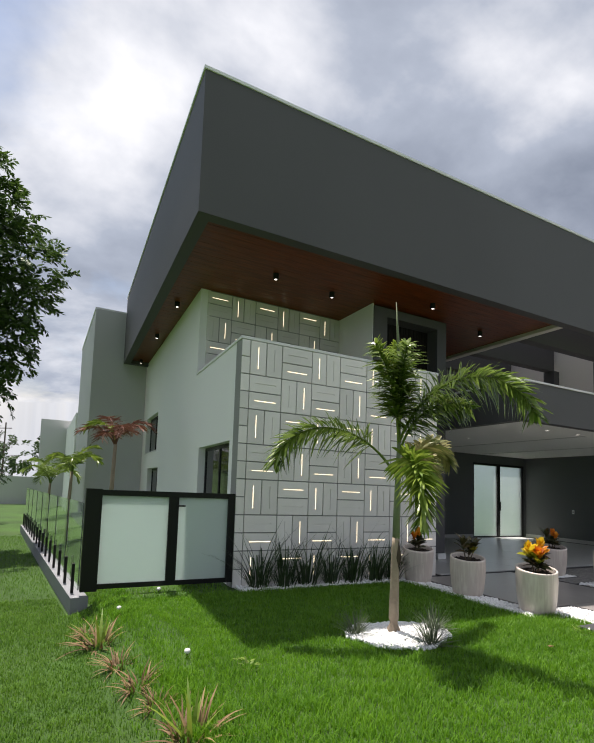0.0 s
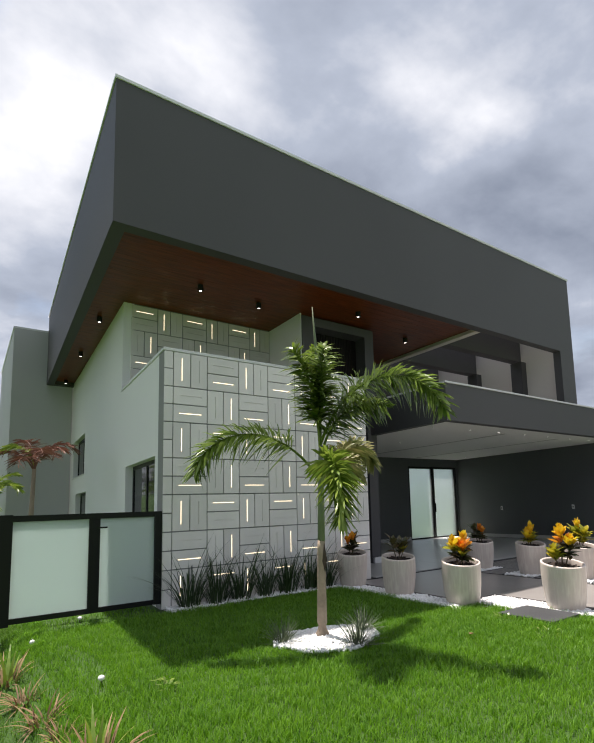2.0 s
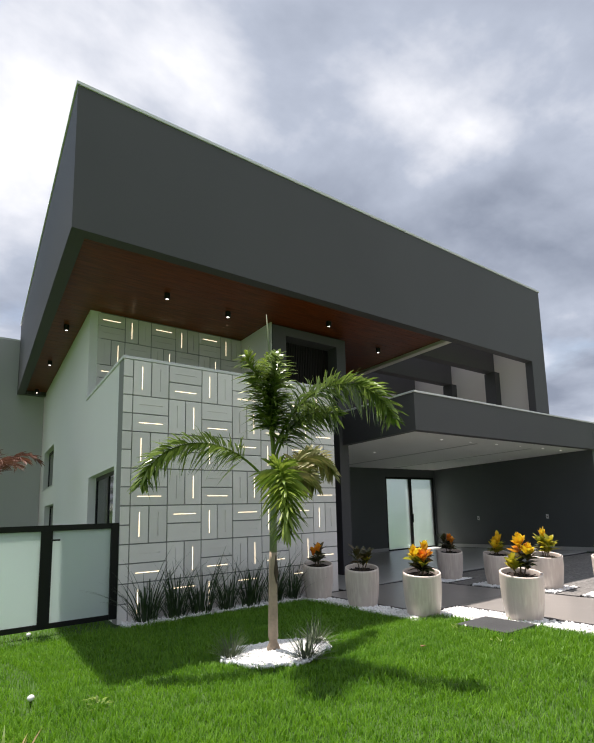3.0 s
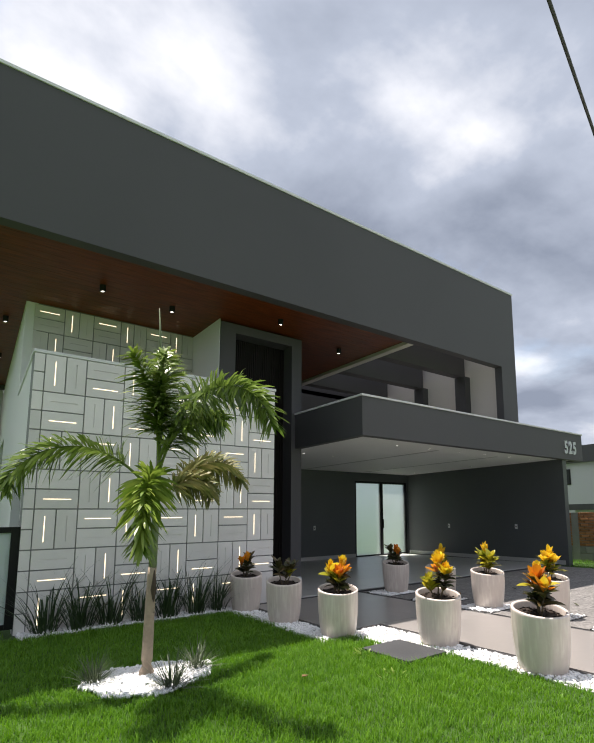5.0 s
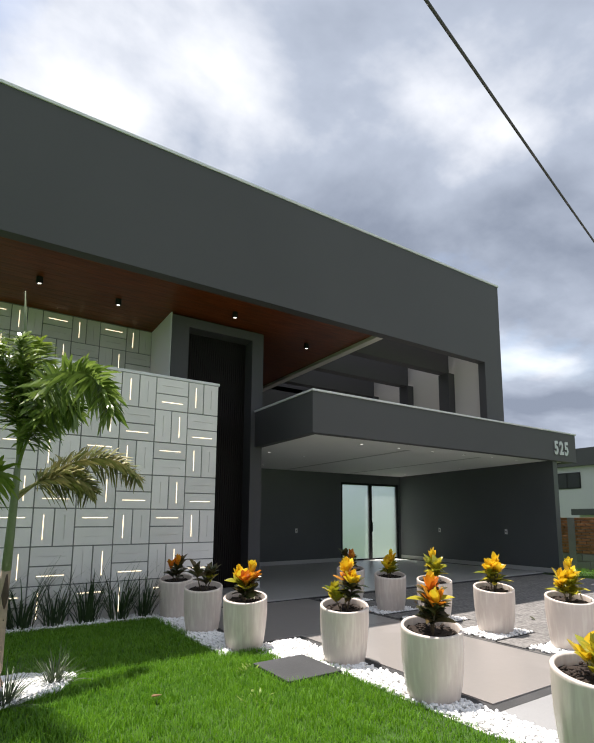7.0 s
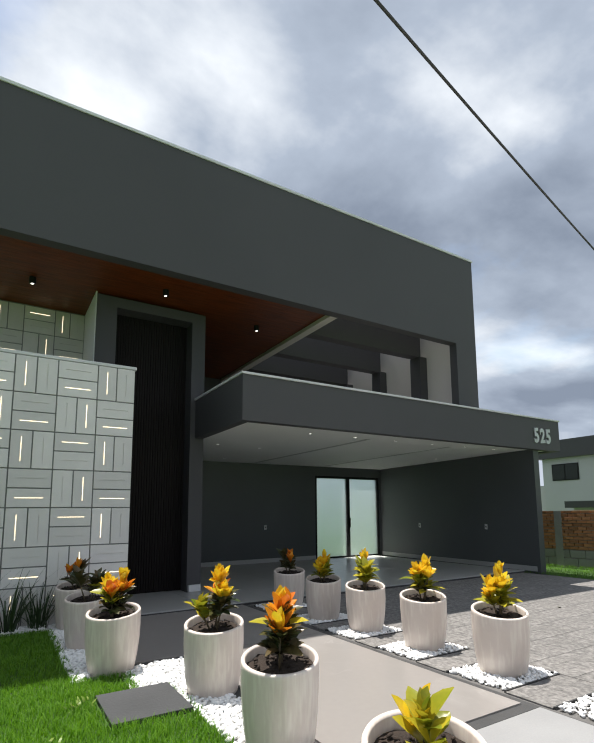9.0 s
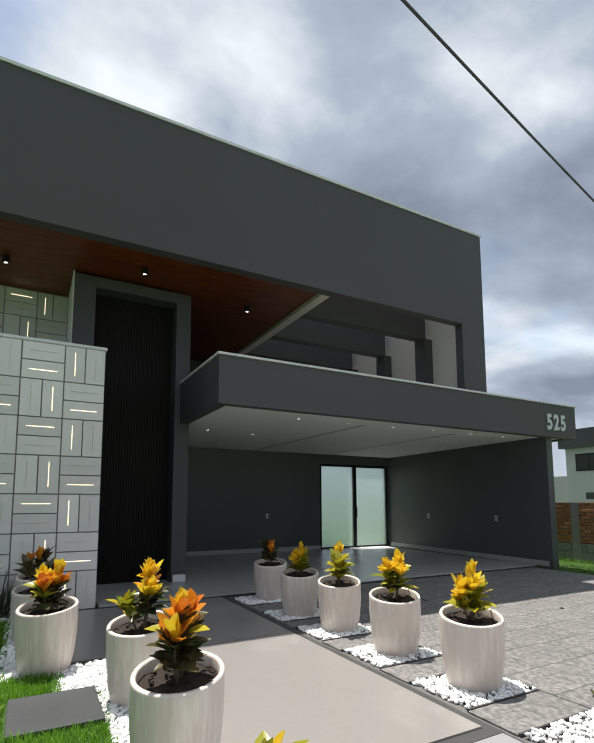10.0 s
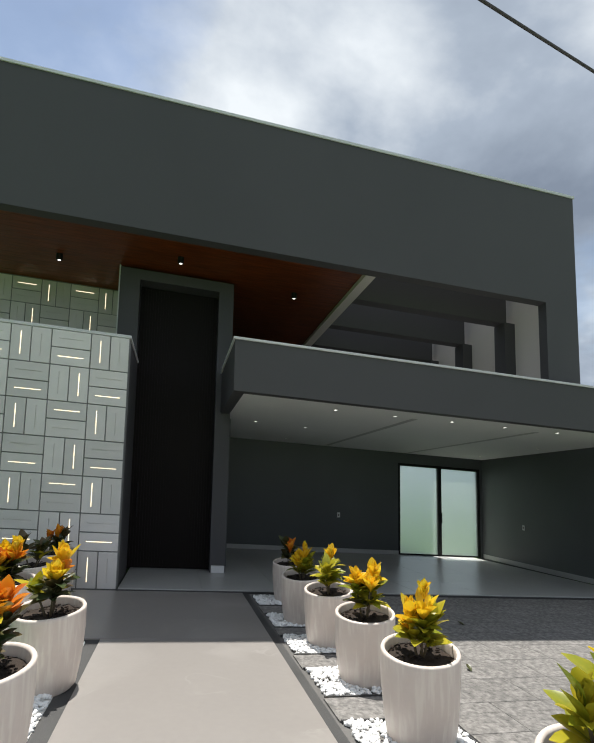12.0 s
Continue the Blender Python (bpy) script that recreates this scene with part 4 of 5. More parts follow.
def clump(name, label, category, group, me, x, y, z=0.0, turn=0.0, size=1.0):
    ob = new(name, me)
    ob.matrix_basis = pose(x, y, view_shear(x, y) + z, 0, 0, turn) @ Matrix.Scale(size, 4)
    return tagged(ob, label, category, group)


def bladed(name, label, group, blades, x, y, z=0.0, turn=0.0, size=1.0):
    """A plant whose blades are parts of their own, on shared meshes."""
    plant = thing(name, label, "plant", group)
    for me in blades:
        new("blade", me).parent = plant
    plant.matrix_basis = pose(x, y, view_shear(x, y) + z, 0, 0, turn) @ Matrix.Scale(size, 4)
    return plant


iris = [[blades_mesh("blade", 1, 0.98, 1.5, 0.019, M_IRIS, 100 * s + k, (0, 36), 0.14) for k in range(64)] for s in (1, 2, 3)]
for k, x in enumerate((2.62, 3.03, 3.42, 3.80, 4.2, 4.60, 4.96)):
    bladed("iris_clump", "dark green iris clump in white gravel against the panelled wall", "irises along the wall", iris[k % 3], x, 6.30 - 0.02 * (k % 2), 0.0, 70 * k, (1.0, 0.95, 1.0, 0.85, 1.05, 0.95, 0.8)[k])
tuft = blades_mesh("grass_tuft", 150, 0.24, 1.0, 0.007, M_TUFT, 5, (5, 75), 0.04)
for x, y, s in ((2.63, 3.98, 1.2), (3.12, 3.47, 1.35), (3.50, 3.82, 1.25)):
    clump("grass_tuft", "grey-green ornamental grass tuft in the white pebbles", "plant", "tufts round the palm", tuft, x, y, 0.02, 50 * x, s)
dry = [[blades_mesh("blade", 1, 0.27, 1.6, 0.018, M_STRAW, 2000 + 100 * k + j, (10, 80), 0.10) for j in range(46)] for k in range(3)]
green = [blades_mesh("blade", 1, 0.34, 1.0, 0.03, M_FRONDLIGHT, 3100 + j, (5, 45), 0.05) for j in range(8)]
for k, (x, y, s) in enumerate(((0.42, 4.98, 1.1), (0.50, 4.3, 0.8), (0.56, 3.75, 0.8), (0.60, 3.35, 0.6), (0.68, 2.80, 1.0), (0.35, 5.45, 0.6))):
    bladed("dry_clump", "cut-back clump of dry straw-coloured blades in the turf", "dry clumps along the turf edge", dry[k % 3], x, y, dip(x), 60 * k, s)
    if k in (0, 4):
        bladed("green_shoot", "few fresh green blades in a dry clump", "", green, x + 0.02, y + 0.02, dip(x), 30, s)
for x, y in ((4.75, 2.55), (5.05, 3.2), (1.35, 3.6)):
    bladed("weed", "small leafy weed in the lawn", "weeds", [blades_mesh("leaf", 1, 0.055, 1.6, 0.02, M_FROND, int(1000 * x) + j, (30, 85), 0.12) for j in range(22)], x, y, 0.03)

# ---- things: garden spots, outlets, ceiling lamps ----


def lamp_can(name, x, y, z, label, group):
    lamp = thing(name, label, "lamp", group)
    part("body", rod(bmesh.new(), [(0, 0, 0.0), (0, 0, -0.11)], [0.052, 0.052], 20), M_BLACK, lamp, land=False, smooth=False)
    part("lens", rod(bmesh.new(), [(0, 0, -0.1105), (0, 0, -0.114)], [0.026, 0.024], 16), M_SPOT, lamp, "glowing lens", land=False)
    lamp.matrix_basis = pose(x, y, z + view_shear(x, y))


for x, y in ((3.40, 7.80), (4.70, 7.95), (6.74, 7.30), (8.88, 7.98), (2.19, 10.2), (2.30, 12.75), (2.43, 15.7)):
    lamp_can("surface_spot", x, y, SOFFIT + 0.058, "black cylinder spot lit under the wooden soffit", "soffit spots")
for x, y in ((9.27, 6.55), (10.3, 6.53), (11.33, 6.5), (12.35, 6.47), (13.4, 6.45), (14.4, 6.45), (9.35, 8.75), (9.42, 10.9), (14.7, 8.5), (14.9, 10.9), (8.3, 8.6)):
    lamp = thing("recessed_spot", "small white recessed spot, lit, in the carport ceiling", "lamp", "carport spots")
    part("ring", rod(bmesh.new(), [(0, 0, 0.0), (0, 0, -0.006)], [0.05, 0.047], 20), M_PLASTIC, lamp, land=False)
    part("lens", rod(bmesh.new(), [(0, 0, -0.0062), (0, 0, -0.009)], [0.026, 0.026], 16), M_SPOT, lamp, "glowing lens", land=False)
    lamp.matrix_basis = pose(x, y, CZ0 + 0.03 + view_shear(x, y))
for x, y, rz in ((11.12, CBY, 0), (right_x(9.93), 9.93, 90), (right_x(7.45), 7.45, 90)):
    o = thing("wall_outlet", "white plastic outlet plate on the dark carport wall", "outlet", "carport outlets")
    part("plate", boxes((-0.04, -0.012, -0.065, 0.04, 0, 0.065), bevel=0.004), M_PLASTIC, o, land=False)
    part("socket", boxes((-0.018, -0.014, -0.02, 0.018, -0.0115, 0.02)), M_GROOVE, o, "dark socket", land=False)
    o.matrix_basis = pose(x, y, 1.02 + view_shear(x, y), 0, 0, -rz)
for x, y in ((0.70, 5.77), (0.98, 3.98), (1.28, 6.45)):
    g = thing("garden_spot", "small white garden spot in the turf", "lamp", "garden spots")
    part("stake", rod(bmesh.new(), [(0, 0, -0.05), (0, 0, 0.04)], [0.008, 0.008], 8), M_BLACK, g, land=False)
    bm = bmesh.new()
    bmesh.ops.create_uvsphere(bm, u_segments=14, v_segments=8, radius=0.026, matrix=Matrix.Translation((0, 0, 0.055)) @ Matrix.Diagonal((1, 1, 0.8, 1)))
    part("head", bm, M_PLASTIC, g, "white head", land=False, smooth=True)
    g.matrix_basis = pose(x, y, dip(x) + view_shear(x, y))

# ---- gate and glass fence ----
GY = 6.53
gate = thing("side_gate", "black framed side gate with frosted glass panels, closed", "gate")
part("post", boxes((0.34, GY - 0.06, 0.06, 0.53, GY + 0.06, 1.30)), M_BLACK, gate)
part("post", boxes((2.20, GY - 0.04, 0.08, 2.295, GY + 0.04, 1.29)), M_BLACK, gate)
part("rail", boxes((0.53, GY - 0.03, 1.22, 2.20, GY + 0.03, 1.29)), M_BLACK, gate)
part("rail", boxes((0.53, GY - 0.03, 0.08, 2.20, GY + 0.03, 0.14)), M_BLACK, gate)
part("stile", boxes((1.37, GY - 0.035, 0.14, 1.50, GY + 0.035, 1.22)), M_BLACK, gate)
for a, b in ((0.53, 1.37), (1.50, 2.20)):
    pn = part("pane", boxes((a, GY - 0.006, 0.14, b, GY + 0.006, 1.22)), M_FROST, gate, "frosted greenish glass")
    pn.visible_shadow = False
part("latch", boxes((1.48, GY - 0.07, 1.10, 1.58, GY - 0.035, 1.12)), M_BLACK, gate)


def along(k):
    """A point of the side boundary, from the gate to the back."""
    return 0.34 - 0.84 * k, 6.47 + 10.8 * k


bm = bmesh.new()
(x0, y0), (x1, y1) = along(0), along(1)
d = Vector((x1 - x0, y1 - y0, 0)).normalized()
nrm = Vector((d.y, -d.x, 0)) * 0.10
vs = []
for z in (-0.45, 0.0):
    for px, py in ((x0, y0), (x1, y1)):
        for sgn in (-1, 1):
            vs.append(bm.verts.new((px + sgn * nrm.x, py + sgn * nrm.y, z)))
for f in ((0, 1, 3, 2), (4, 6, 7, 5), (0, 4, 5, 1), (2, 3, 7, 6), (0, 2, 6, 4), (1, 5, 7, 3)):
    bm.faces.new([vs[i] for i in f])
structure("wall_fence", bm, M_FENCEWALL, "low grey wall under the glass side fence", "wall")
fence = thing("glass_fence", "clear greenish glass side fence on black clamps", "fence")
N = 8
for k in range(N):
    (ax, ay), (bx, by) = along(k / N + 0.012), along((k + 1) / N - 0.004)
    bm = bmesh.new()
    off = nrm * 0.06
    vv = [bm.verts.new((px + s * off.x, py + s * off.y, z)) for z in (0.06, 1.12) for px, py in ((ax, ay), (bx, by)) for s in (-1, 1)]
    for f in ((0, 1, 3, 2), (4, 6, 7, 5), (0, 4, 5, 1), (2, 3, 7, 6), (0, 2, 6, 4), (1, 5, 7, 3)):
        bm.faces.new([vv[i] for i in f])
    pn = part("pane", bm, M_CLEAR, fence, "clear greenish glass")
    pn.visible_shadow = False
post_me = mesh_of("clamp_post", boxes((-0.018, -0.018, 0, 0.018, 0.018, 0.36)), M_BLACK, land=False)
for k in range(N * 2):
    ax, ay = along((k + 0.45) / (N * 2))
    piece("clamp_post", post_me, fence, ax - nrm.x * 0.45, ay - nrm.y * 0.45, 0.0)

# ---- trees and background ----


def leafy_tree(name, x, y, blobs, leaves, leaf, trunk, mat, label, seed, group=""):
    """blobs: centres and radii of leaf masses over the base; leaves hang in small sprays on twigs."""
    r = np.random.default_rng(seed)
    tree = thing(name, label, "tree", group)
    bm = rod(bmesh.new(), [(0, 0, -0.5), (0.05, 0.02, trunk * 0.5), (0.0, 0.1, trunk)], [0.26, 0.2, 0.16], 14)
    for bx, by, bz, br in blobs:
        rod(bm, [(0, 0.1, trunk * 0.9), (bx * 0.5, by * 0.5 + 0.05, (bz + trunk) * 0.5), (bx, by, bz)], [0.11, 0.06, 0.02], 7)
    part("trunk", bm, M_BARK, tree, "dark branching trunk", land=False, smooth=True)
    total = sum(b[3] ** 2 for b in blobs)
    verts, count = [], 0
    for bx, by, bz, br in blobs:
        n = int(leaves * br * br / total)
        sprays = max(n // 22, 1)
        d = r.normal(size=(sprays, 3))
        d /= np.linalg.norm(d, axis=1)[:, None]
        rad = br * (0.45 + 0.62 * r.random(sprays) ** 0.6)
        cen = np.array([bx, by, bz]) + d * rad[:, None] * np.array([1, 1, 0.8])
        axis = d + r.normal(size=(sprays, 3)) * 0.5 + np.array([0, 0, -0.35])
        axis /= np.linalg.norm(axis, axis=1)[:, None]
        for c, ax in zip(cen, axis):
            side = np.cross(ax, [0.1, 0.2, 1.0])
            side /= np.linalg.norm(side) + 1e-6
            top = np.cross(side, ax)
            for k in range(22):
                s = (k // 2) / 11.0
                sg = 1 if k % 2 else -1
                base = c + ax * (s * 0.42 * leaf / 0.1 * 0.55)
                way = side * sg * 0.85 + ax * 0.55 + r.normal(size=3) * 0.22 + np.array([0, 0, -0.2])
                way /= np.linalg.norm(way)
                wid = np.cross(way, top + r.normal(size=3) * 0.35)
                wid /= np.linalg.norm(wid) + 1e-6
                ln, w = leaf * r.uniform(0.75, 1.25), leaf * 0.19
                verts += [base, base + way * ln * 0.5 + wid * w, base + way * ln, base + way * ln * 0.5 - wid * w]
                count += 1
    me = raw_mesh("crown", np.array(verts), np.arange(4 * count), [4] * count, mat)
    crown = new("crown", me)
    crown.parent = tree
    tagged(crown, kind="stuff")
    tree.matrix_basis = pose(x, y, view_shear(x, y) + dip(x))
    return tree


leafy_tree("tree", -2.72, 13.4, [(0.2, 0, 8.6, 1.3), (0.9, 0.2, 7.6, 1.25), (1.5, 0, 6.5, 1.25), (0.3, -0.2, 6.9, 1.5), (1.55, 0.2, 5.7, 1.1), (0.2, 0.1, 5.3, 1.6), (1.1, 0, 4.6, 1.15),
                                (0.2, 0, 3.9, 1.3), (-1.6, 0.3, 6.0, 1.8), (-1.2, 0.2, 8.0, 1.5), (1.2, -0.3, 3.6, 0.75), (0.6, -0.3, 3.0, 0.7), (-1.0, 0, 4.2, 1.4)],
           46000, 0.16, 3.0, M_FOLIAGE, "large dark green broadleaf tree beyond the fence", 3)
leafy_tree("tree", -3.1, 21.0, [(0.6, 0, 2.6, 1.0), (0.9, 0, 1.7, 0.9), (-0.3, 0, 2.2, 1.2), (0.5, 0, 3.4, 0.7)], 8000, 0.14, 1.0, M_BUSH, "smaller bushy green tree farther along the boundary", 4)
leafy_tree("tree", -16, 58.0, [(0, 0, 3.2, 2.6), (3, 0, 2.8, 2.2), (-3, 0, 3.0, 2.6), (6, 2, 2.6, 2.0), (-7, 2, 3.0, 2.8), (10, 5, 2.6, 2.2), (14, 6, 2.4, 2.0)], 9000, 0.5, 2.0, M_BUSH, "far row of dark green trees", 6)
pole = thing("utility_pole", "slender grey utility pole with a crossarm", "pole")
part("shaft", rod(bmesh.new(), [(0, 0, -0.5), (0, 0, 5.9)], [0.07, 0.05], 10), M_BARK, pole, land=False)
part("crossarm", boxes((-0.45, -0.03, 5.4, 0.45, 0.03, 5.46)), M_BARK, pole, land=False)
pole.matrix_basis = pose(-2.9, 46.0, view_shear(-2.9, 46.0))

def cable_point(x):
    """The cable's sagging curve, fitted to its line in the camera's view."""
    u = (x - 12) / 12
    return x, 2.53 + 2.95 * u, 3.665 - 0.297 * u + 0.28 * u * u


cable = part("overhead_cable", rod(bmesh.new(), [cable_point(x) for x in range(0, 35)], [0.0115] * 35, 8), M_CABLE, land=False, smooth=True)
tagged(cable, "black twisted overhead cable strung across the front", "cable")
cable_pole = thing("street_pole", "plain grey concrete pole that carries the overhead cable", "pole")
part("shaft", rod(bmesh.new(), [(0, 0, -0.5), (0, 0, 8.4)], [0.16, 0.1], 12), M_GREYWALL, cable_pole, land=False)
cable_pole.matrix_basis = pose(34, 8.04, view_shear(34, 8.04))

# neighbour to the right: brick wall on a block base, grey house
NX = 17.2
wall_n = structure("wall_neighbour", boxes((NX + 0.02, 1.0, 0.42, NX + 0.16, 9.6, 1.40), (NX + 0.02, 1.0, -0.6, NX + 0.18, 9.6, 0.42)), M_MORTAR, "raw orange brick boundary wall on a concrete block base", "wall")
structure("pillar_neighbour", boxes((NX - 0.03, 6.55, -0.5, NX + 0.2, 6.75, 1.4)), M_BLOCK, "rough concrete post in the brick wall", "pillar")
house = thing("neighbour_house", "grey rendered two-storey house behind the brick wall", "house")
part("wall", boxes((26, 4.0, -1.0, 34, 12.4, 3.72)), M_GREYWALL, house)
part("wing", boxes((26.3, 12.4, -1.0, 34, 17.0, 2.55)), M_GREYWALL, house, "lower grey side wing")
low = part("window", boxes((25.97, 11.6, 1.0, 26.05, 12.2, 1.3)), M_BLACK, house, "small black window frame")
part("pane", boxes((25.96, 11.64, 1.04, 25.985, 12.16, 1.26)), M_PANE, low)
part("roof", boxes((25.8, 3.8, 3.72, 34.2, 12.6, 4.5)), M_DARK, house, "grey parapet roof")
win = part("window", boxes((25.97, 10.75, 2.72, 26.05, 11.95, 3.45)), M_BLACK, house, "black window frame")
part("pane", boxes((25.96, 10.8, 2.77, 25.985, 11.32, 3.4)), M_PANE, win)
part("pane", boxes((25.96, 11.37, 2.77, 25.985, 11.9, 3.4)), M_PANE, win)
shed = thing("neighbour_shed", "low dark roofed shed behind the brick wall", "shed")
part("wall", boxes((21.5, 5.0, -1.0, 24.5, 8.6, 1.5)), M_GREYWALL, shed)
part("roof", boxes((21.3, 4.8, 1.5, 24.7, 8.8, 1.72)), M_DARK, shed)

# fallen leaves
leafbits = [leaf_mesh("fallen_leaf", m, 0.09, 0.045, 0.6, -0.3) for m in (M_STRAW, M_PURPLE)]
for x, y, k in ((4.15, 2.95, 0), (9.4, 3.1, 1), (10.3, 4.6, 1), (9.0, 4.9, 0), (11.6, 3.4, 1), (10.9, 2.2, 0), (8.9, 1.4, 1), (12.4, 4.7, 0)):
    ob = new("fallen_leaf", leafbits[k])
    ob.matrix_basis = pose(x, y, view_shear(x, y) + (0.05 if x < 5 else 0.018), 8, 5, 47 * x)
    tagged(ob, "small dry fallen leaf on the ground", "leaf", "fallen leaves")

# ---- pieces: wall panels with light strips ----
PW, PH = 0.522, 0.503


def slotted(w, h, vertical, depth=0.025):
    """A panel with a routed slot, face towards -y, lower left corner at the origin."""
    g = 0.006
    if vertical:
        sx0, sx1, sz0, sz1 = w / 2 - g, w / 2 + g, h * 0.17, h * 0.83
    else:
        sx0, sx1, sz0, sz1 = w * 0.17, w * 0.83, h / 2 - g, h / 2 + g
    return boxes((0, -depth, 0, sx0, 0, h), (sx1, -depth, 0, w, 0, h), (sx0, -depth, 0, sx1, 0, sz0), (sx0, -depth, sz1, sx1, 0, h), (sx0, -depth + 0.012, sz0, sx1, 0, sz1))


GAP = 0.017
PANEL_V = mesh_of("panel", slotted(PW / 2 - GAP, PH - GAP, True), M_PANEL)
PANEL_H = mesh_of("panel", slotted(PW - GAP, PH / 2 - GAP, False), M_PANEL)
LED_V = mesh_of("light_strip", boxes((-0.0036, -0.006, 0, 0.0036, 0.006, PH * 0.64)), M_LED)
LED_H = mesh_of("light_strip", boxes((0, -0.006, -0.0036, PW * 0.64, 0.006, 0.0036)), M_LED)


def clad(wall, x_right, face, z_top, columns, rows, upper=False):
    """Square fields of two panels each, laid crosswise like a basket weave; one slot of each pair is lit."""
    for c in range(columns):
        for r in range(rows):
            x0, z0 = x_right - (c + 1) * PW + GAP / 2, z_top - (r + 1) * PH + GAP / 2
            odd = c % 2
            if (c + r) % 2 == 0:
                for s in (0, 1):
                    x = x0 + s * PW / 2
                    piece("panel", PANEL_V, wall, x, face, z0)
                    if s == odd:
                        piece("light_strip", LED_V, wall, x + (PW / 2 - GAP) / 2, face - 0.021, z0 + PH * 0.17)
            else:
                lit = 1 if odd and (r or upper) else 0
                for s in (0, 1):
                    z = z0 + s * PH / 2
                    piece("panel", PANEL_H, wall, x0, face, z)
                    if s == lit:
                        piece("light_strip", LED_H, wall, x0 + PW * 0.17, face - 0.021, z + (PH / 2 - GAP) / 2)


clad(wall_front, RX, WY, TOPW, 7, 7)
EDGE_ME = mesh_of("panel", boxes((0, -0.025, 0, RX - 7 * PW - LX - 0.006, 0, PH / 2 - GAP)), M_PANEL)
for k in range(14):
    piece("panel", EDGE_ME, wall_front, LX, WY, TOPW - (k + 1) * PH / 2 + GAP / 2)
clad(wall_terrace, PX0 - 0.02, RECESS_Y, SOFFIT + 0.04, 6, 3, True)

# ---- pieces: paving ----


def slab_piece(name, parent, mat, x0, y0, x1, y1, top, joint=0.004, cache={}):
    key = (round(x1 - x0, 3), round(y1 - y0, 3), mat.name)
    if key not in cache:
        w, d = x1 - x0 - joint, y1 - y0 - joint
        cache[key] = mesh_of(name, boxes((0, 0, -0.03, w, d, 0.0), bevel=0.003), mat)
    return piece(name, cache[key], parent, x0 + joint / 2, y0 + joint / 2, top)


# carport floor tiles
nx, ny = 8, 5
for i in range(nx - 0):
    for j in range(ny):
        slab_piece("tile", floor, M_FLOOR, 6.11 + i * 1.142, 6.38 + j * 1.13, 6.11 + (i + 1) * 1.142, 6.38 + (j + 1) * 1.13, 0.036)
# entrance path
for x0, y0, x1, y1 in ((5.56, 4.12, 7.82, 6.32), (6.21, 1.50, 7.82, 4.12)):
    slab_piece("tile", paving, M_TILE, x0, y0, x1, y1, 0.016)
for x0, y0, x1, y1 in ((6.05, 0.2, 7.86, 1.38), (6.05, -1.1, 7.86, 0.2), (6.05, -2.4, 7.86, -1.1), (6.05, -3.7, 7.86, -2.4)):
    slab_piece("tile", paving, M_FRONT, x0, y0, x1, y1, 0.016)
# stone driveway, laid in running bond
j = 0
y = -3.8
while y < 6.2:
    x = 8.70
    first = True
    while x < 14.95:
        w = 0.45 if (first and j % 2) else 0.9
        first = False
        w = min(w, 14.98 - x)
        slab_piece("paver", drive, M_STONE, x, y, x + w, min(y + 0.45, 6.26), 0.014, 0.004)
        x += w
    y += 0.45
    j += 1
# edging of the path and driveway along the gravel beds
BEDS = [(7.93, yy - 0.29, 8.68, yy + 0.31) for yy in (0.80, 2.0, 2.96, 3.90, 4.80, 5.83)]
BEDS[0] = (7.93, 0.42, 8.80, 1.32)
gaps = [(-3.8, BEDS[0][1])] + [(a[3], b[1]) for a, b in zip(BEDS, BEDS[1:])] + [(BEDS[-1][3], 6.26)]
for a, b in gaps:
    slab_piece("paver", drive, M_STONE, 7.92, a, 8.69, b, 0.014)
# dark stepping slab in the lawn
structure("step_slab", boxes((5.16, 2.72, -0.05, 5.73, 3.36, 0.035), bevel=0.006), M_SLATE, "dark slate stepping slab between lawn and path", "slab")

# bricks of the neighbour's wall
BR = mesh_of("brick", boxes((-0.02, 0, 0, 0.02, 0.215, 0.066), bevel=0.003), M_BRICK)
row = 0
z = 0.43
while z < 1.36:
    y = 5.0 + (0.11 if row % 2 else 0.0)
    while y < 9.3:
        piece("brick", BR, wall_n, NX + random.uniform(-0.006, 0.004), y, z)
        y += 0.232
    row += 1
    z += 0.082
BK = mesh_of("block", boxes((-0.02, 0, 0, 0.03, 0.385, 0.185), bevel=0.004), M_BLOCK)
for row in range(3):
    for k in range(12):
        piece("block", BK, wall_n, NX, 4.8 + k * 0.4 + (0.2 if row % 2 else 0), -0.18 + row * 0.2)

# ---- stuff: pebbles and grass ----


def inside_round(n, cx, cy, rx, ry):
    r, a = np.sqrt(rng.random(n)), rng.random(n) * 2 * np.pi
    wob = 1 + 0.08 * np.sin(3 * a + 1) + 0.05 * np.sin(7 * a)
    return np.stack([cx + rx * r * wob * np.cos(a), cy + ry * r * wob * np.sin(a)], 1)


def inside_rect(n, x0, y0, x1, y1):
    return np.stack([rng.uniform(x0, x1, n), rng.uniform(y0, y1, n)], 1)


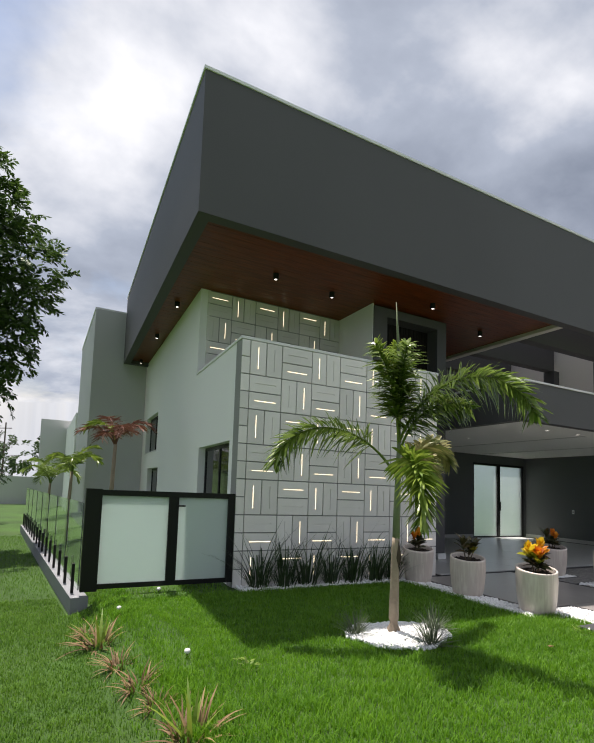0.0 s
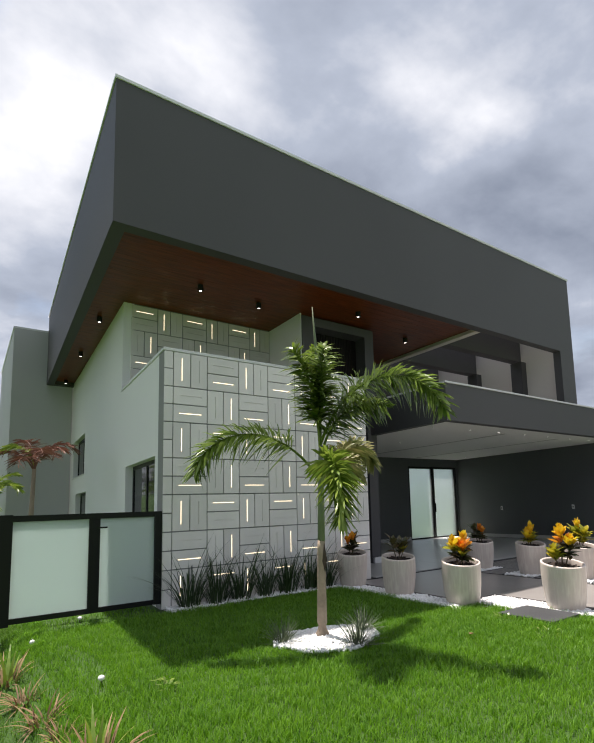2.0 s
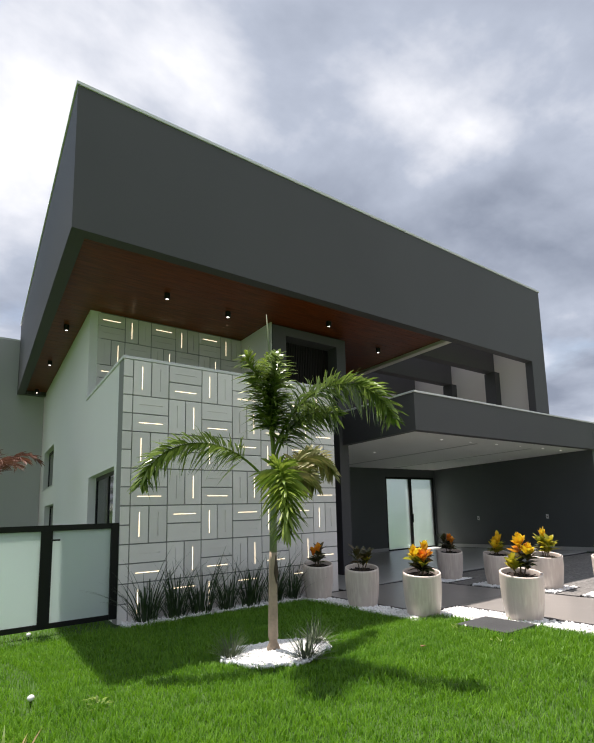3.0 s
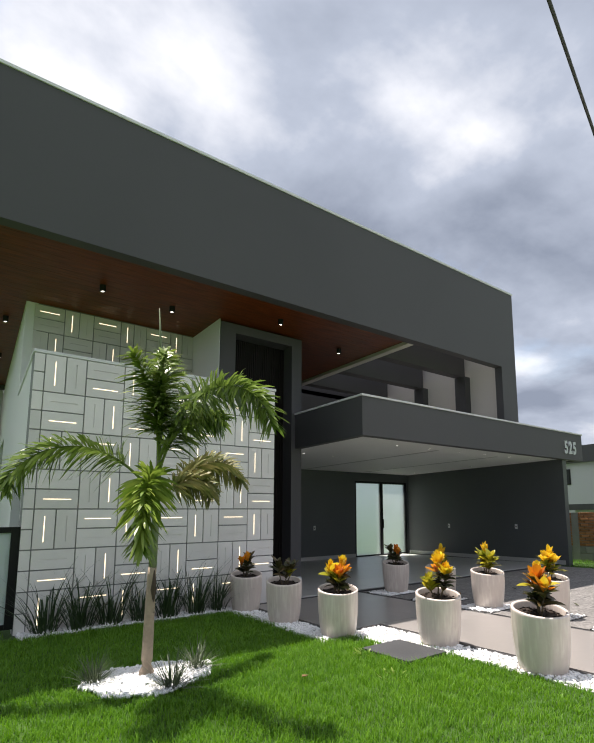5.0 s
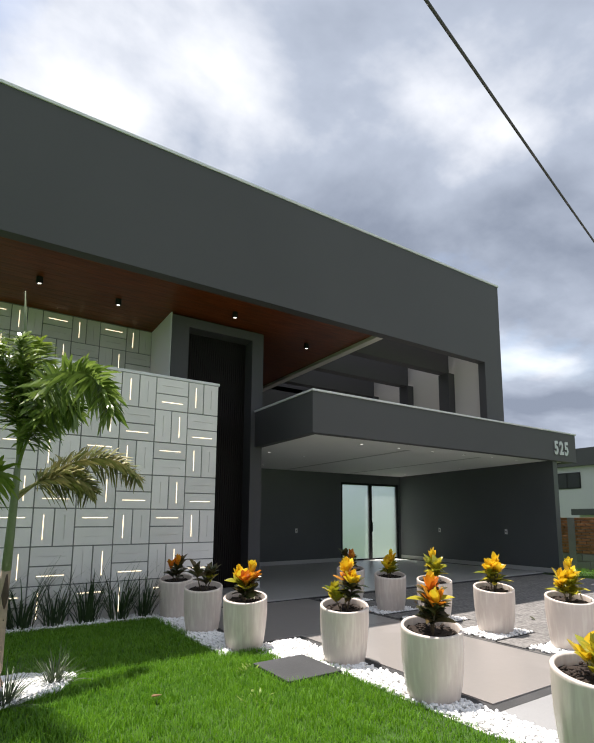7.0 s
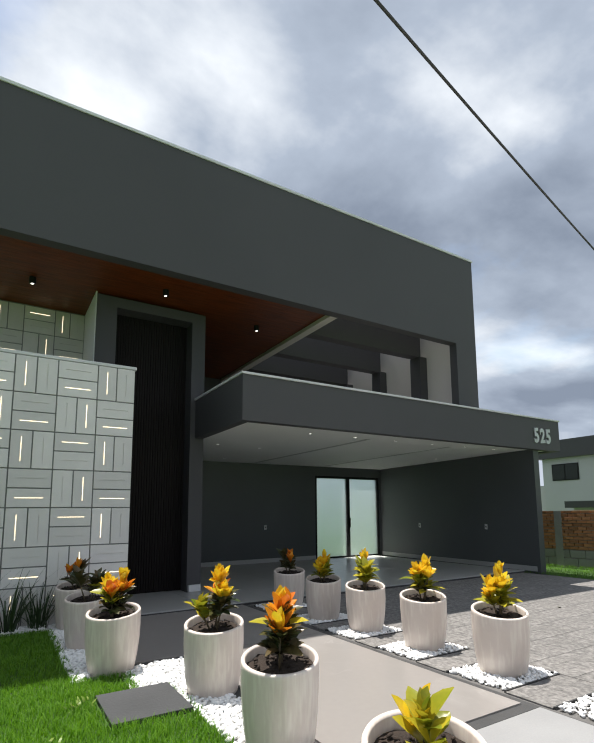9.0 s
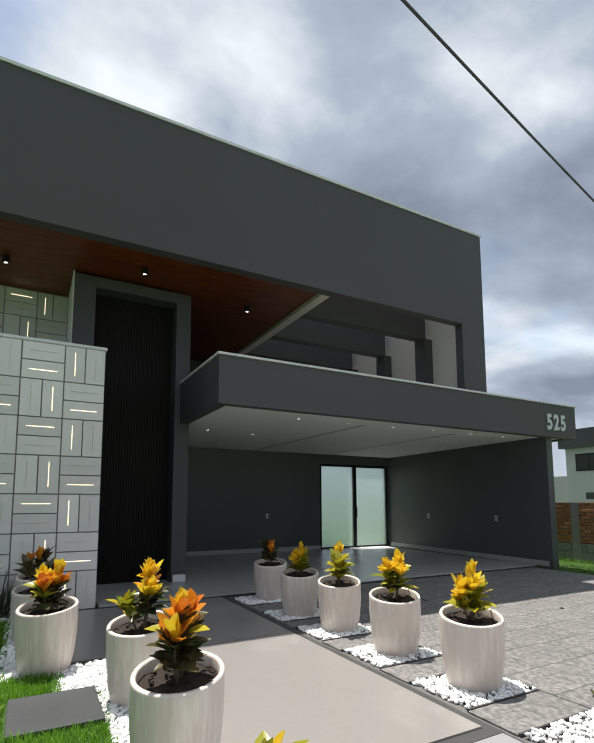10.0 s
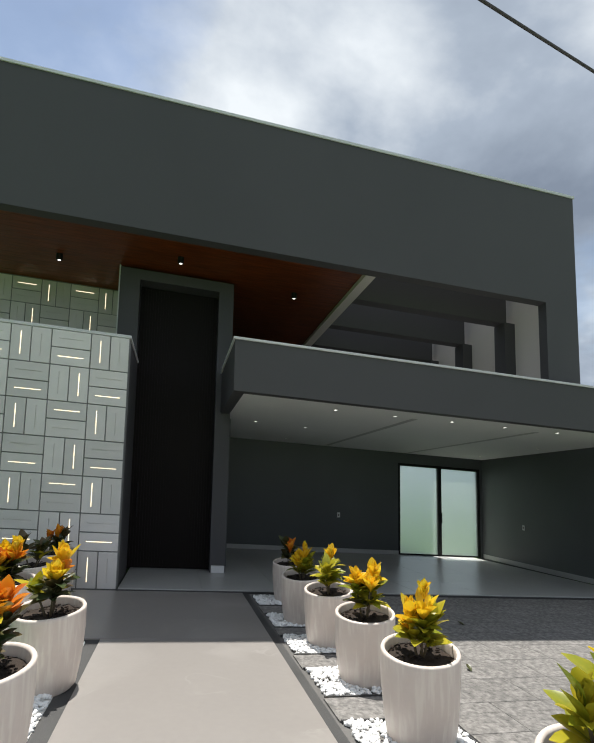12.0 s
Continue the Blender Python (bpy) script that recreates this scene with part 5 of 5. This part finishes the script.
def pebbles(name, where, label, size=0.019, lift=0.012):
    bm = bmesh.new()
    bmesh.ops.create_icosphere(bm, subdivisions=1, radius=1.0)
    base = np.array([v.co for v in bm.verts])
    tri = np.array([[v.index for v in f.verts] for f in bm.faces])
    bm.free()
    n = len(where)
    s = size * rng.uniform(0.6, 1.35, (n, 1)) * np.array([1.0, 0.8, 0.6]) * rng.uniform(0.8, 1.2, (n, 3))
    v = base[None] * (1 + 0.16 * rng.normal(size=(n, len(base), 1))) * s[:, None, :]
    a, b = rng.random(n) * 6.283, rng.uniform(-0.6, 0.6, n)
    x, y, z = v[..., 0], v[..., 1], v[..., 2]
    y, z = y * np.cos(b)[:, None] - z * np.sin(b)[:, None], y * np.sin(b)[:, None] + z * np.cos(b)[:, None]
    x, y = x * np.cos(a)[:, None] - y * np.sin(a)[:, None], x * np.sin(a)[:, None] + y * np.cos(a)[:, None]
    cz = view_shear(where[:, 0], where[:, 1]) + lift + rng.uniform(-0.004, 0.016, n)
    out = np.stack([x + where[:, :1], y + where[:, 1:], z + cz[:, None]], -1).reshape(-1, 3)
    faces = (tri[None] + (np.arange(n) * len(base))[:, None, None]).reshape(-1, 3)
    me = raw_mesh(name, out, faces, np.full(len(faces), 3), M_PEBBLE, smooth=True)
    return tagged(new(name, me), label, "pebbles", kind="stuff")


BED_PEBBLES = np.concatenate([inside_rect(900, a + 0.02, b + 0.02, c - 0.02, d - 0.02) for a, b, c, d in BEDS])
for a, b, c, d in BEDS:
    structure("edging", boxes((a - 0.0, d - 0.015, -0.05, c, d + 0.0, 0.022), (c - 0.015, b, -0.05, c, d - 0.015, 0.022), (a, b, -0.05, c - 0.015, b + 0.015, 0.022)), M_EDGE, "thin dark stone edging of a gravel square", "edging")
pebbles("pebbles_beds", BED_PEBBLES, "white pebbles in squares round the planter pots")
pebbles("pebbles_palm", inside_round(3000, 3.07, 3.83, 0.56, 0.42), "ring of white pebbles round the young palm", lift=0.02)
pebbles("pebbles_wall", inside_rect(2100, 2.33, 6.13, 5.05, 6.45), "white pebbles along the foot of the panelled wall", lift=0.02)
STRIP = np.concatenate([inside_rect(1800, 5.06, 3.88, 5.44, 6.42), inside_rect(750, 5.5, 3.38, 6.09, 4.01), inside_rect(2100, 5.74, 0.2, 6.09, 3.4)])
structure("gravel_bed", boxes((5.05, 3.86, -0.1, 5.448, 6.46, 0.006), (5.448, 3.37, -0.1, 6.098, 4.018, 0.0055), (5.74, -3.8, -0.1, 6.098, 3.37, 0.005), (2.32, 6.11, -0.1, 5.05, 6.46, 0.006)), M_BED, "pale gravel bed between lawn and path", "gravel bed")
pebbles("pebbles_path", STRIP, "strip of white pebbles between lawn and path")


def grass():
    """Blades over the lawn in front, thickest where the walk passes."""
    def field(n, x0, y0, x1, y1):
        return inside_rect(n, x0, y0, x1, y1)
    p = np.concatenate([field(170000, 0.6, 1.6, 5.85, 6.17), field(42000, 0.6, 0.0, 5.85, 1.6), field(26000, -2.2, -1.5, 5.85, 0.3), field(14000, -4.5, 0.0, 0.8, 4.0), field(10000, -6, 2, -2, 9), field(95000, -2.2, 2.0, 0.9, 7.5), field(32000, -3.0, 7.0, 0.3, 16.0), field(6000, 0.5, 6.0, 2.2, 8.5), field(9000, 15.1, 2.5, 17.2, 8.5)])
    x, y = p[:, 0], p[:, 1]
    keep = np.ones(len(p), bool)
    keep &= ~(((x - 3.07) / 0.53) ** 2 + ((y - 3.83) / 0.39) ** 2 < 1)
    keep &= ~((x > 5.10) & (x < 15) & (y > 3.90))
    keep &= ~((x > 5.54) & (x < 15) & (y > 3.36))
    keep &= ~((x > 5.76) & (x < 15))
    keep &= ~((x > 5.14) & (x < 5.75) & (y > 2.70) & (y < 3.38))
    keep &= ~((y > 6.16) & (x > 2.25) & (x < 15))
    edge = 0.34 - (y - 6.47) * 0.078
    keep &= ~((y > 6.4) & (np.abs(x - edge) < 0.14))
    bare = ((x - 0.85) / 0.25) ** 2 + ((y - 4.6) / 0.9) ** 2 < 1
    keep &= ~(bare & (rng.random(len(p)) < 0.6))
    strip = (np.abs(x - 0.52) < 0.18) & (y < 5.6) & (y > 2.4)
    keep &= ~(strip & (rng.random(len(p)) < 0.55))
    p = p[keep]
    x, y = p[:, 0], p[:, 1]
    n = len(p)
    patch = np.array([noise.noise((a * 0.9, b * 0.9, 0)) for a, b in p])
    clumps = np.array([noise.noise((a * 7, b * 7, 3)) for a, b in p])
    hgt = rng.uniform(0.026, 0.062, n) * (1 + 0.35 * patch + 0.45 * clumps) * np.where(x < 0.5, 0.8, 1.0)
    az = rng.random(n) * 6.283
    lean = rng.uniform(0.15, 0.9, n) * hgt
    d = np.stack([np.cos(az), np.sin(az)], 1)
    w = rng.uniform(0.0018, 0.0036, n)[:, None]
    s = np.stack([-d[:, 1], d[:, 0]], 1) * w
    dipv = np.clip((0.95 - x) / 0.9, 0, 1)
    z0 = view_shear(x, y) - 0.22 * dipv * dipv * (3 - 2 * dipv) - 0.004
    def row(f, sw, zf):
        c = p + d * (lean * f * f)[:, None]
        return [np.column_stack([c + s * g * sw, z0 + hgt * zf]) for g in (-1, 1)]
    a, b = row(0, 1, 0), row(0.6, 0.8, 0.65)
    tip = np.column_stack([p + d * lean[:, None], z0 + hgt * 0.95])
    v = np.stack([a[0], a[1], b[1], b[0], tip], 1).reshape(-1, 3)
    k = np.arange(n)[:, None] * 5
    quads, tris = k + np.array([[0, 1, 2, 3]]), k + np.array([[3, 2, 4]])
    flat = np.concatenate([quads, tris], 1).ravel()
    sizes = np.tile([4, 3], n)
    side = x + 0.25 * patch + rng.normal(size=n) * 0.12 < 0.55
    for mine, mat, label in ((~side, M_BLADE, "short green lawn grass"), (side, M_BLADEDRY, "thinner olive-green turf beside the fence")):
        m = int(mine.sum())
        vv = v.reshape(n, 5, 3)[mine].reshape(-1, 3)
        me = raw_mesh("grass", vv, flat[: 7 * m], sizes[: 2 * m], mat)
        tagged(new("grass", me), label, "grass", kind="stuff")


grass()
